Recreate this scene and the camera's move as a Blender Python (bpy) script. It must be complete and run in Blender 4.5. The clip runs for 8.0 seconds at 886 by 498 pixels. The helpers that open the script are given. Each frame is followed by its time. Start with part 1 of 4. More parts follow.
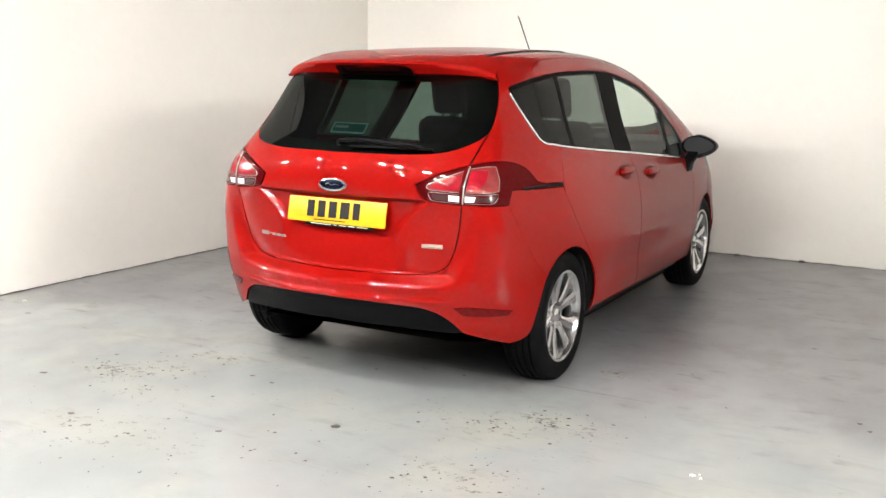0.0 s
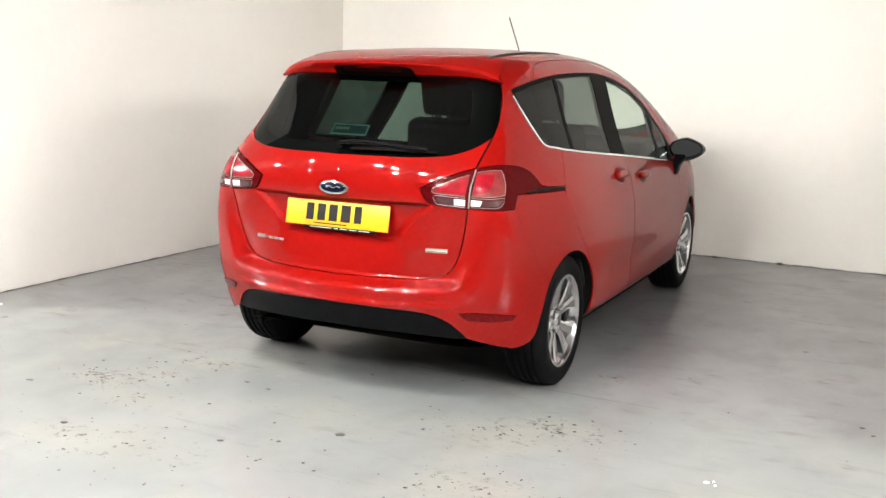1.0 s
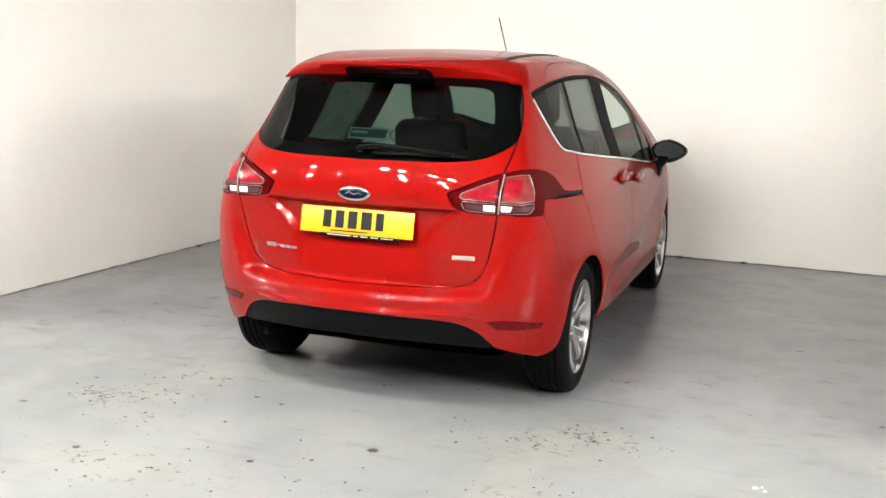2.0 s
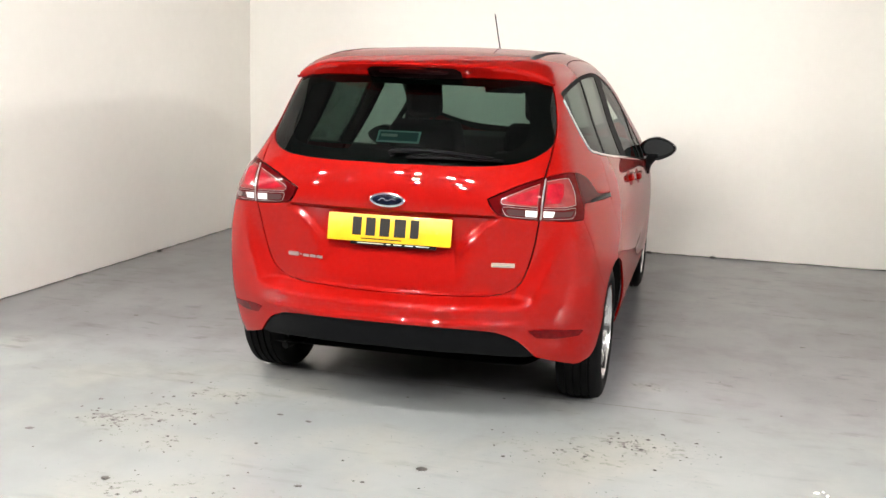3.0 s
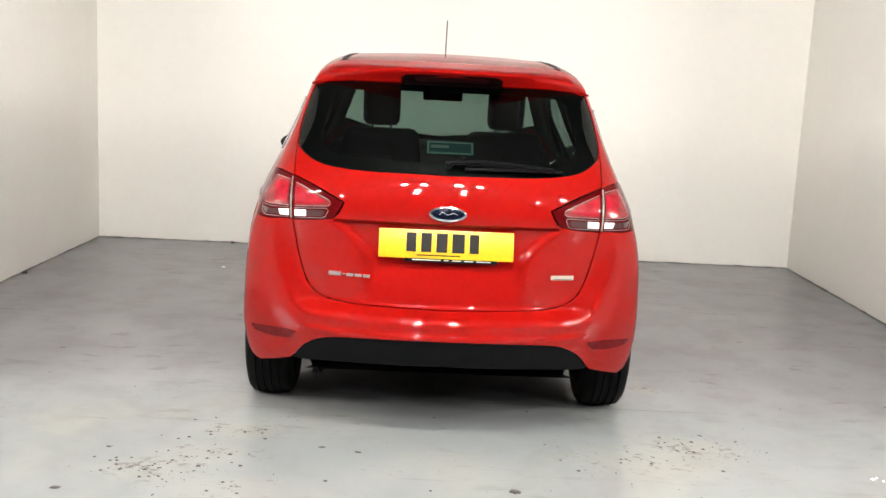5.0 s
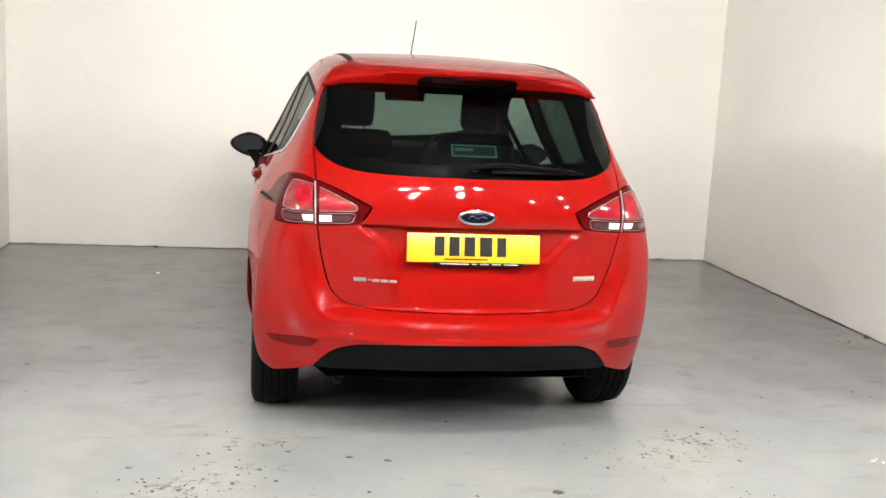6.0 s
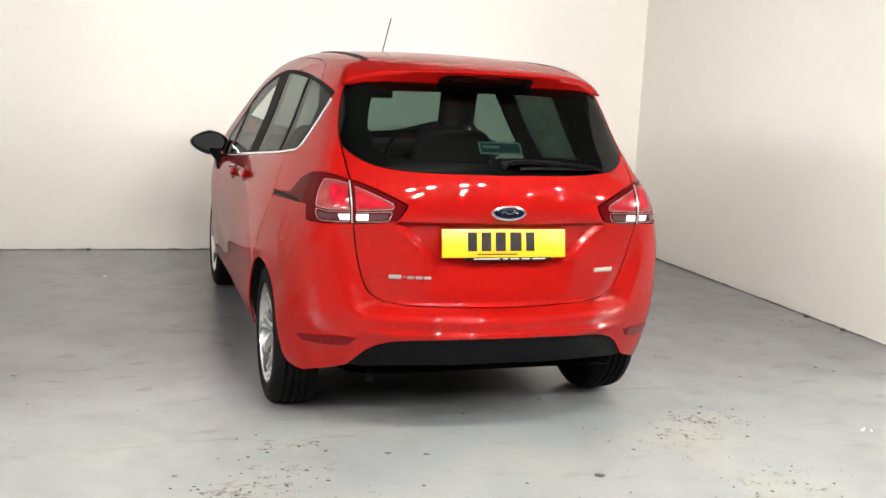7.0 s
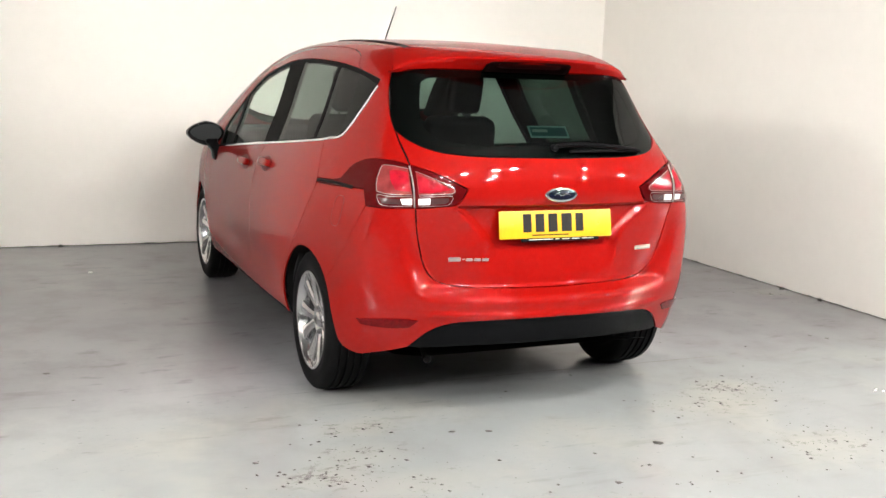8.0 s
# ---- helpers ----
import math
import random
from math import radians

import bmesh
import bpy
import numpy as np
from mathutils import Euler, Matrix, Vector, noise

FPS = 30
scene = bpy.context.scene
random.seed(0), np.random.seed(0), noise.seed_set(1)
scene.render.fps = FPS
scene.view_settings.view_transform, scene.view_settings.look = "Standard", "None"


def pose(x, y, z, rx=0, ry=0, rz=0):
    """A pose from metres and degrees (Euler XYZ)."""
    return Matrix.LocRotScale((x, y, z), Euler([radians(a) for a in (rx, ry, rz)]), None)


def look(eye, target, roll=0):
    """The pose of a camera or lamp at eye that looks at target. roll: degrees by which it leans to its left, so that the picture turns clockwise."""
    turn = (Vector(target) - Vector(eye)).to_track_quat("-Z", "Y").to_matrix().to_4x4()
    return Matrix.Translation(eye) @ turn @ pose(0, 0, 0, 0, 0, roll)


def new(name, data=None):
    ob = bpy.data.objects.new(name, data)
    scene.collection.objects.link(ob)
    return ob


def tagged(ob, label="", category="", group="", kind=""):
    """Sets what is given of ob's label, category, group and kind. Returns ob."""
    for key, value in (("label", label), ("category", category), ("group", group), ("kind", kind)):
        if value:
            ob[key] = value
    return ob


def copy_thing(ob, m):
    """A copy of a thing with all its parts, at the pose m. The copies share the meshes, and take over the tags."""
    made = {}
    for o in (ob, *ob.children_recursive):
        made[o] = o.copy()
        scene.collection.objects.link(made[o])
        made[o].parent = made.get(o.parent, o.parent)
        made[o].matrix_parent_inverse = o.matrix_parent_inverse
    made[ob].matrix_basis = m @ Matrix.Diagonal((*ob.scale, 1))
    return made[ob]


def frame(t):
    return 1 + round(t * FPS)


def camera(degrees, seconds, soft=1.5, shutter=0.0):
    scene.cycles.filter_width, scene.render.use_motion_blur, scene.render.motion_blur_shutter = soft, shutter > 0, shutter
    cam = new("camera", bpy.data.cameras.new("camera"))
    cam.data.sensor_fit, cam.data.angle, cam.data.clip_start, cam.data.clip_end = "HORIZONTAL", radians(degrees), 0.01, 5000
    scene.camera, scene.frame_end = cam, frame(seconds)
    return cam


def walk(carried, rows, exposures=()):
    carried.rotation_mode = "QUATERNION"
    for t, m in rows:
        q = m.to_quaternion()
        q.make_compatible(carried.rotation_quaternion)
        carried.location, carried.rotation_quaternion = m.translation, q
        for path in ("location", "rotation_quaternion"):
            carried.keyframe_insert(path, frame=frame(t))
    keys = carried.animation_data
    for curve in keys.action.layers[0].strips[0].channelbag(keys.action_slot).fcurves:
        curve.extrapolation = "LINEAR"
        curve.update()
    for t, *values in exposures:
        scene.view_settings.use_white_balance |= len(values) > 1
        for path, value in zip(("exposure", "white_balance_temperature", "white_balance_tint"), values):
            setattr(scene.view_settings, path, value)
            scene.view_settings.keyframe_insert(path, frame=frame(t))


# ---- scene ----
cam = camera(47.3, 8.0)
EXPOSURES = [(0.0, 0.0), (8.0, 0.0)]
PATH = [
    (0, (2.611, -3.651, 1.461), (1.640, -1.939, 1.106), 0.9),
    (0.5, (2.561, -3.654, 1.463), (1.610, -1.930, 1.110), 1.1),
    (1, (2.383, -3.696, 1.469), (1.495, -1.939, 1.113), 1.5),
    (2.5, (1.586, -3.818, 1.47), (0.961, -1.952, 1.113), 1.7),
    (3, (1.297, -3.819, 1.487), (0.765, -1.925, 1.124), 1.7),
    (3.5, (0.961, -3.856, 1.459), (0.559, -1.927, 1.114), 1.8),
    (4, (0.655, -3.865, 1.454), (0.371, -1.915, 1.114), 2.1),
    (4.5, (0.314, -3.875, 1.464), (0.174, -1.909, 1.123), 2.4),
    (6, (-0.712, -3.783, 1.459), (-0.406, -1.835, 1.126), 3.0),
    (6.5, (-1.055, -3.75, 1.447), (-0.603, -1.83, 1.12), 2.9),
    (7, (-1.384, -3.707, 1.452), (-0.806, -1.822, 1.118), 2.8),
    (7.5, (-1.745, -3.648, 1.449), (-1.047, -1.806, 1.106), 2.2),
    (8, (-2.001, -3.594, 1.417), (-1.237, -1.778, 1.07), 2.1),
]
walk(cam, [(t, look(eye, target, roll)) for t, eye, target, roll in PATH], EXPOSURES)
YAW = 1.15
# ---- world and lamps' strength ----
world = bpy.data.worlds.new("world")
scene.world = world
world.use_nodes = True
world.node_tree.nodes["Background"].inputs[0].default_value = (0.9, 0.95, 1.0, 1)
world.node_tree.nodes["Background"].inputs[1].default_value = 0.02
LAMP, LIGHT_Z = 1910.0, 2.62
# Unseen lamps; side rows crowded to brighten the flanks and throw wall shadows.
NEAR_ROW = [(0.25, -1.8), (0.55, -1.8), (2.0, -1.8)]
SIDE_ROW = [(3.6, -2.2), (5.0, -1.0), (5.0, -1.6), (5.7, -1.2), (5.7, -1.8), (6.3, -1.2), (6.3, -1.7), (6.5, -2.2), (6.5, -2.5), (6.9, -2.2), (6.9, -2.5), (7.3, -2.2), (7.3, -2.5)]
FAR_ROW = [(0.4, -2.7), (0.5, -3.6), (2.2, -3.6), (3.8, -4.4)]
LIGHTS = [(s * x, y, 1.0 if x > 3 else 0.5) for s in (-1, 1) for x, y in SIDE_ROW + NEAR_ROW + FAR_ROW]


# ---- materials ----
def material(name, colour, rough=0.5, metal=0.0, coat=0.0, spec=0.5, vary=0.0, scale=6.0, fine=90.0, bump=0.0, rough_vary=0.0, emit=0.0, emit_colour=None, hue=None):
    """A principled material with colour, gloss and relief that vary at two scales."""
    m = bpy.data.materials.new(name)
    m.use_nodes = True
    nodes, links = m.node_tree.nodes, m.node_tree.links
    p = nodes["Principled BSDF"]
    p.inputs["Base Color"].default_value = (*colour, 1)
    p.inputs["Roughness"].default_value, p.inputs["Metallic"].default_value = rough, metal
    p.inputs["Specular IOR Level"].default_value = spec
    p.inputs["Coat Weight"].default_value, p.inputs["Coat Roughness"].default_value = coat, 0.012
    if emit:
        p.inputs["Emission Color"].default_value = (*(emit_colour or colour), 1)
        p.inputs["Emission Strength"].default_value = emit
    if vary or bump or rough_vary:
        place = nodes.new("ShaderNodeTexCoord")
        wide, close = nodes.new("ShaderNodeTexNoise"), nodes.new("ShaderNodeTexNoise")
        for n, s in ((wide, scale), (close, fine)):
            links.new(place.outputs["Object"], n.inputs["Vector"])
            n.inputs["Scale"].default_value, n.inputs["Detail"].default_value = s, 5
        both = nodes.new("ShaderNodeMath")
        both.operation = "MULTIPLY_ADD"
        links.new(close.outputs[0], both.inputs[0])
        both.inputs[1].default_value = 0.4
        links.new(wide.outputs[0], both.inputs[2])
        if vary:
            mix = nodes.new("ShaderNodeMix")
            mix.data_type = "RGBA"
            span = nodes.new("ShaderNodeMapRange")
            span.inputs[1].default_value, span.inputs[2].default_value = 0.45, 0.95
            links.new(both.outputs[0], span.inputs[0])
            links.new(span.outputs[0], mix.inputs[0])
            mix.inputs[6].default_value = (*[c * (1 - vary) for c in colour], 1)
            mix.inputs[7].default_value = (*[min(1, c * (1 + vary * 0.6)) for c in (hue or colour)], 1)
            links.new(mix.outputs[2], p.inputs["Base Color"])
        if rough_vary:
            span = nodes.new("ShaderNodeMapRange")
            span.inputs[1].default_value, span.inputs[2].default_value = 0.4, 1.0
            span.inputs[3].default_value, span.inputs[4].default_value = max(0, rough - rough_vary), rough + rough_vary
            links.new(both.outputs[0], span.inputs[0])
            links.new(span.outputs[0], p.inputs["Roughness"])
        if bump:
            relief = nodes.new("ShaderNodeBump")
            relief.inputs["Strength"].default_value, relief.inputs["Distance"].default_value = bump, 0.003
            links.new(both.outputs[0], relief.inputs["Height"])
            links.new(relief.outputs[0], p.inputs["Normal"])
    return m


def glass_material(name, tint, gloss=0.05):
    """A thin pane: light passes tinted, and its faces mirror by Fresnel."""
    m = bpy.data.materials.new(name)
    m.use_nodes = True
    nodes, links = m.node_tree.nodes, m.node_tree.links
    nodes.remove(nodes["Principled BSDF"])
    clear, shine, mix, edge, steep, fresnel = (nodes.new("ShaderNode" + k) for k in ("BsdfTransparent", "BsdfGlossy", "MixShader", "LayerWeight", "Math", "MapRange"))
    clear.inputs[0].default_value = (*tint, 1)
    shine.inputs["Roughness"].default_value = 0.01
    edge.inputs[0].default_value = 0.5
    steep.operation = "POWER"
    steep.inputs[1].default_value = 5.0
    fresnel.inputs[3].default_value, fresnel.inputs[4].default_value = gloss, 0.42
    links.new(edge.outputs["Facing"], steep.inputs[0])
    links.new(steep.outputs[0], fresnel.inputs[0])
    links.new(fresnel.outputs[0], mix.inputs[0])
    links.new(clear.outputs[0], mix.inputs[1])
    links.new(shine.outputs[0], mix.inputs[2])
    links.new(mix.outputs[0], nodes["Material Output"].inputs[0])
    return m


RED = material("red_paint", (0.192, 0.0024, 0.0014), 0.50, coat=0.58, spec=0.02, vary=0.05, scale=40, fine=900)
BLACK_PLASTIC = material("black_plastic", (0.0020, 0.0022, 0.0026), 0.5, spec=0.06, vary=0.2, scale=30, fine=700, bump=0.25)
BLACK_GLOSS = material("black_gloss", (0.006, 0.006, 0.0065), 0.10, spec=0.45)
PILLAR = material("pillar_black", (0.0045, 0.0043, 0.0041), 0.6, spec=0.03)
RUBBER = material("rubber", (0.0032, 0.0032, 0.0035), 0.7, spec=0.07, vary=0.35, scale=14, fine=220, bump=0.3)
DARK = material("underside", (0.005, 0.005, 0.005), 0.9, spec=0.1, vary=0.3)
TRIM = material("interior_trim", (0.007, 0.007, 0.0075), 0.75, spec=0.2, vary=0.25, scale=12, fine=400, bump=0.2)
LINING = material("roof_lining", (0.12, 0.115, 0.11), 0.9, vary=0.1, scale=20, fine=500)
FABRIC = material("seat_fabric", (0.006, 0.006, 0.007), 0.9, spec=0.1, vary=0.3, scale=30, fine=600, bump=0.4)
CHROME = material("chrome", (0.80, 0.80, 0.80), 0.07, metal=1.0)
ALLOY = material("alloy", (0.66, 0.66, 0.67), 0.17, metal=1.0, vary=0.08, scale=9, fine=300, rough_vary=0.06)
STEEL = material("dark_steel", (0.12, 0.12, 0.12), 0.45, metal=0.8, vary=0.3)
YELLOW = material("plate_yellow", (0.47, 0.265, 0.0015), 0.35, coat=0.2, vary=0.03, scale=30)
PLATE_BLACK = material("plate_black", (0.008, 0.007, 0.006), 0.6, spec=0.2)
BADGE_BLUE = material("badge_blue", (0.0012, 0.0025, 0.011), 0.2, coat=0.1, spec=0.2)
LAMP_DARK = material("lamp_dark_red", (0.050, 0.0015, 0.002), 0.10, coat=0.12, spec=0.02)
LAMP_RED = material("lamp_red", (0.215, 0.005, 0.012), 0.2, coat=0.18, spec=0.1, vary=0.35, scale=25, fine=300)
LAMP_PINK = material("lamp_clear_red", (0.15, 0.020, 0.020), 0.12, coat=0.15, spec=0.3, vary=0.3, scale=22, fine=260)
LAMP_WHITE = material("lamp_clear", (0.62, 0.58, 0.56), 0.12, coat=1.0)
LAMP_SMOKE = material("lamp_smoke", (0.045, 0.02, 0.02), 0.12, coat=0.4)
BADGE_SILVER = material("badge_silver", (0.27, 0.235, 0.22), 0.35, metal=0.5)
LAMP_RIM = material("lamp_rim", (0.30, 0.23, 0.23), 0.25, metal=0.4)
LAMP_POST = material("lamp_divider", (0.22, 0.19, 0.18), 0.3, metal=0.3)
# Shade of the spoiler's recess, put into a near-black red.
RECESS = material("recess_shade_red", (0.005, 0.0006, 0.0007), 0.4, spec=0.03)
LAMP_OFF = material("lamp_off", (0.018, 0.0008, 0.001), 0.35, spec=0.05)
REFLECTOR = material("reflector_red", (0.085, 0.002, 0.003), 0.15, spec=0.15, vary=0.3, scale=60, fine=500)
REAR_GLASS = glass_material("rear_glass", (0.148, 0.222, 0.192), 0.045)
FRIT = material("black_frit", (0.004, 0.004, 0.004), 0.5, spec=0.1)
SIDE_GLASS = glass_material("privacy_glass", (0.18, 0.222, 0.203), 0.04)
FRONT_GLASS = glass_material("front_glass", (0.76, 0.84, 0.79), 0.05)
MIRROR = material("mirror", (0.55, 0.58, 0.57), 0.02, metal=1.0)
STICKER = material("sticker_teal", (0.30, 0.42, 0.43), 0.5)
STICKER_DARK = material("sticker_dark", (0.02, 0.06, 0.075), 0.5)
PALE = material("pale_print", (0.34, 0.35, 0.33), 0.5)
DASH = material("dashboard_grey", (0.008, 0.008, 0.0085), 0.7, spec=0.2, vary=0.2, bump=0.2)


def wall_material():
    """White emulsion over board, with faint roller marks, scuffs near the floor and grime at its foot."""
    m = material("wall_paint", (0.875, 0.85, 0.80), 0.62, vary=0.035, scale=0.9, fine=14, bump=0.06)
    return m


def floor_material():
    """Grey floor paint, greener before the joint, front and back tones set to balance the light, with scuffs, specks
    and stains.
    """
    m = bpy.data.materials.new("floor_paint")
    m.use_nodes = True
    nodes, links = m.node_tree.nodes, m.node_tree.links
    p = nodes["Principled BSDF"]
    place = nodes.new("ShaderNodeTexCoord")

    def noise_node(scale, detail=6, rough=0.55, stretch=None):
        n = nodes.new("ShaderNodeTexNoise")
        n.inputs["Scale"].default_value, n.inputs["Detail"].default_value, n.inputs["Roughness"].default_value = scale, detail, rough
        source = place.outputs["Object"]
        if stretch:
            mp = nodes.new("ShaderNodeMapping")
            mp.inputs["Scale"].default_value = stretch
            links.new(source, mp.inputs["Vector"])
            source = mp.outputs[0]
        links.new(source, n.inputs["Vector"])
        return n.outputs[0]

    def span(value, a, b, c=0.0, d=1.0):
        n = nodes.new("ShaderNodeMapRange")
        n.interpolation_type = "SMOOTHSTEP"
        for i, v in enumerate((a, b, c, d)):
            n.inputs[i + 1].default_value = v
        links.new(value, n.inputs[0])
        return n.outputs[0]

    def mixed(factor, first, second):
        n = nodes.new("ShaderNodeMix")
        n.data_type = "RGBA"
        for value, socket in ((factor, 0), (first, 6), (second, 7)):
            if isinstance(value, (tuple, float)):
                n.inputs[socket].default_value = value if isinstance(value, float) else (*value, 1)
            else:
                links.new(value, n.inputs[socket])
        return n.outputs[2]

    def times(a, b):
        n = nodes.new("ShaderNodeMath")
        n.operation = "MULTIPLY"
        links.new(a, n.inputs[0])
        if isinstance(b, float):
            n.inputs[1].default_value = b
        else:
            links.new(b, n.inputs[1])
        return n.outputs[0]

    apart = nodes.new("ShaderNodeSeparateXYZ")
    links.new(place.outputs["Object"], apart.inputs[0])
    # Back tone raised, front lowered: brightness balance put into the paint colour.
    before = span(apart.outputs[1], 0.90, 0.30)
    worn = span(noise_node(1.1, 3, 0.5), 0.30, 0.72)
    base = mixed(worn, (0.200, 0.200, 0.208), (0.234, 0.234, 0.242))
    pale = mixed(worn, (0.182, 0.193, 0.192), (0.220, 0.230, 0.227))
    colour = mixed(before, base, pale)
    tyre = span(noise_node(2.2, 4, 0.5, (1.0, 0.35, 1.0)), 0.50, 0.76)
    colour = mixed(times(tyre, 0.16), colour, (0.12, 0.115, 0.112))
    buff = span(noise_node(1.6, 4, 0.55), 0.45, 0.75)
    colour = mixed(times(times(buff, before), 0.36), colour, (0.31, 0.30, 0.25))
    smear = times(span(noise_node(6.0, 5, 0.6, (0.35, 1.6, 1.0)), 0.54, 0.72), span(noise_node(0.8, 3, 0.5), 0.46, 0.62))
    colour = mixed(times(smear, 0.3), colour, (0.10, 0.098, 0.096))
    for x, y, rx, ry, low in ((-1.05, -0.36, 0.16, 0.10, 0.50), (-0.88, -0.20, 0.20, 0.13, 0.54), (-0.82, 0.08, 0.17, 0.11, 0.545), (-0.75, -0.50, 0.28, 0.12, 0.57), (1.04, 0.10, 0.21, 0.11, 0.515), (0.76, -0.06, 0.24, 0.16, 0.565), (0.98, -0.64, 0.22, 0.16, 0.55), (2.72, 1.80, 0.16, 0.14, 0.53), (0.99, 0.88, 0.10, 0.07, 0.53), (-0.45, -0.95, 0.40, 0.20, 0.575)):
        mp = nodes.new("ShaderNodeMapping")
        mp.vector_type = "TEXTURE"
        mp.inputs["Location"].default_value, mp.inputs["Scale"].default_value = (x, y, 0), (rx, ry, 1)
        links.new(place.outputs["Object"], mp.inputs["Vector"])
        far = nodes.new("ShaderNodeVectorMath")
        far.operation = "LENGTH"
        links.new(mp.outputs[0], far.inputs[0])
        bed = span(far.outputs["Value"], 1.5, 0.2)
        flecks = times(times(span(noise_node(27, 5, 0.66, (0.85, 1.2, 1.0)), low - 0.005, low + 0.045), span(noise_node(7, 3, 0.6), 0.46, 0.58)), bed)
        colour = mixed(times(bed, 0.24), colour, (0.27, 0.26, 0.215))
        colour = mixed(times(flecks, 0.66), colour, (0.055, 0.052, 0.046))
    cloud = times(span(noise_node(3.4, 6, 0.66), 0.42, 0.68), span(apart.outputs[1], -0.6, 0.9, 0.42, 1.0))
    colour = mixed(times(cloud, 0.26), colour, (0.125, 0.117, 0.115))
    smudge = times(times(span(noise_node(7.0, 4, 0.6, (0.55, 1.7, 1.0)), 0.585, 0.68), span(noise_node(1.7, 3, 0.5), 0.44, 0.58)), span(apart.outputs[1], -0.3, 0.5, 0.15, 1.0))
    colour = mixed(times(smudge, 0.34), colour, (0.085, 0.078, 0.076))
    scuff = times(span(noise_node(20, 5, 0.6, (1.0, 2.6, 1.0)), 0.62, 0.70), span(noise_node(1.3, 3, 0.5, (1.0, 1.0, 3.0)), 0.50, 0.60))
    colour = mixed(times(scuff, 0.4), colour, (0.07, 0.068, 0.065))
    links.new(colour, p.inputs["Base Color"])
    p.inputs["Roughness"].default_value = 0.24
    p.inputs["Specular IOR Level"].default_value = 0.5
    relief = nodes.new("ShaderNodeBump")
    relief.inputs["Strength"].default_value, relief.inputs["Distance"].default_value = 0.06, 0.004
    links.new(noise_node(9, 4, 0.5), relief.inputs["Height"])
    links.new(relief.outputs[0], p.inputs["Normal"])
    return m


WALL = wall_material()
FLOOR = floor_material()
# Unseen hall surfaces: dimness put into the colour, so the car reflects little.
HALL = material("hall_dimmed", (0.045, 0.045, 0.048), 0.7, vary=0.1, scale=1.0)
HALL_FLOOR = material("hall_floor_dimmed", (0.07, 0.07, 0.072), 0.5, vary=0.2, scale=2.0)
CEILING = material("ceiling_dimmed", (0.09, 0.09, 0.09), 0.8, vary=0.04, scale=1.0)
TUBE = material("light_diffuser", (1, 1, 1), 0.6, emit=LAMP, emit_colour=(1.0, 0.97, 0.925))
HOUSING = material("light_housing", (0.03, 0.03, 0.032), 0.6)
STAIN = material("floor_stain", (0.035, 0.032, 0.028), 0.6, vary=0.4, scale=60)
CHIP = material("plaster_chip", (0.66, 0.66, 0.63), 0.7)
JOINT = material("joint_grime", (0.09, 0.085, 0.08), 0.8, vary=0.4, scale=25)


# ---- makers of meshes ----
def finish(name, verts, faces, mat, parent=None, label="", smooth=True, normals=None):
    me = bpy.data.meshes.new(name)
    me.from_pydata([tuple(v) for v in verts], [], [tuple(f) for f in faces])
    me.materials.append(mat)
    if smooth:
        me.polygons.foreach_set("use_smooth", [True] * len(me.polygons))
    me.update()
    if normals is not None:
        me.normals_split_custom_set_from_vertices([tuple(n) for n in normals])
    ob = new(name, me)
    if parent:
        ob.parent = parent
    if label:
        tagged(ob, label)
    return ob


def part(name, bm, mat, parent=None, label="", smooth=True, angle=40):
    """Links a bmesh as one mesh object under a thing or a part."""
    bmesh.ops.recalc_face_normals(bm, faces=bm.faces)
    me = bpy.data.meshes.new(name)
    bm.to_mesh(me)
    bm.free()
    me.materials.append(mat)
    if smooth:
        me.polygons.foreach_set("use_smooth", [True] * len(me.polygons))
        me.set_sharp_from_angle(angle=radians(angle))
    ob = new(name, me)
    if parent:
        ob.parent = parent
    if label:
        tagged(ob, label)
    return ob


def box(size, centre=(0, 0, 0), bevel=0.0, segments=2, turn=None, bm=None):
    bm = bm or bmesh.new()
    made = bmesh.ops.create_cube(bm, size=1)["verts"]
    bmesh.ops.scale(bm, vec=size, verts=made)
    if bevel:
        edges = list({e for v in made for e in v.link_edges})
        made = list({v for f in bmesh.ops.bevel(bm, geom=edges, offset=bevel, segments=segments, profile=0.6, affect="EDGES")["faces"] for v in f.verts} | {v for v in made if v.is_valid})
    if turn is not None:
        bmesh.ops.transform(bm, matrix=turn, verts=made)
    bmesh.ops.translate(bm, vec=centre, verts=made)
    return bm


def lathe(profile, around=48, bm=None):
    """A solid of revolution about x from (along, radius) points."""
    bm = bm or bmesh.new()
    rings = []
    for a, r in profile:
        rings.append([bm.verts.new((a, r * math.cos(2 * math.pi * k / around), r * math.sin(2 * math.pi * k / around))) for k in range(around)])
    for one, two in zip(rings, rings[1:]):
        for k in range(around):
            bm.faces.new((one[k], one[(k + 1) % around], two[(k + 1) % around], two[k]))
    return bm


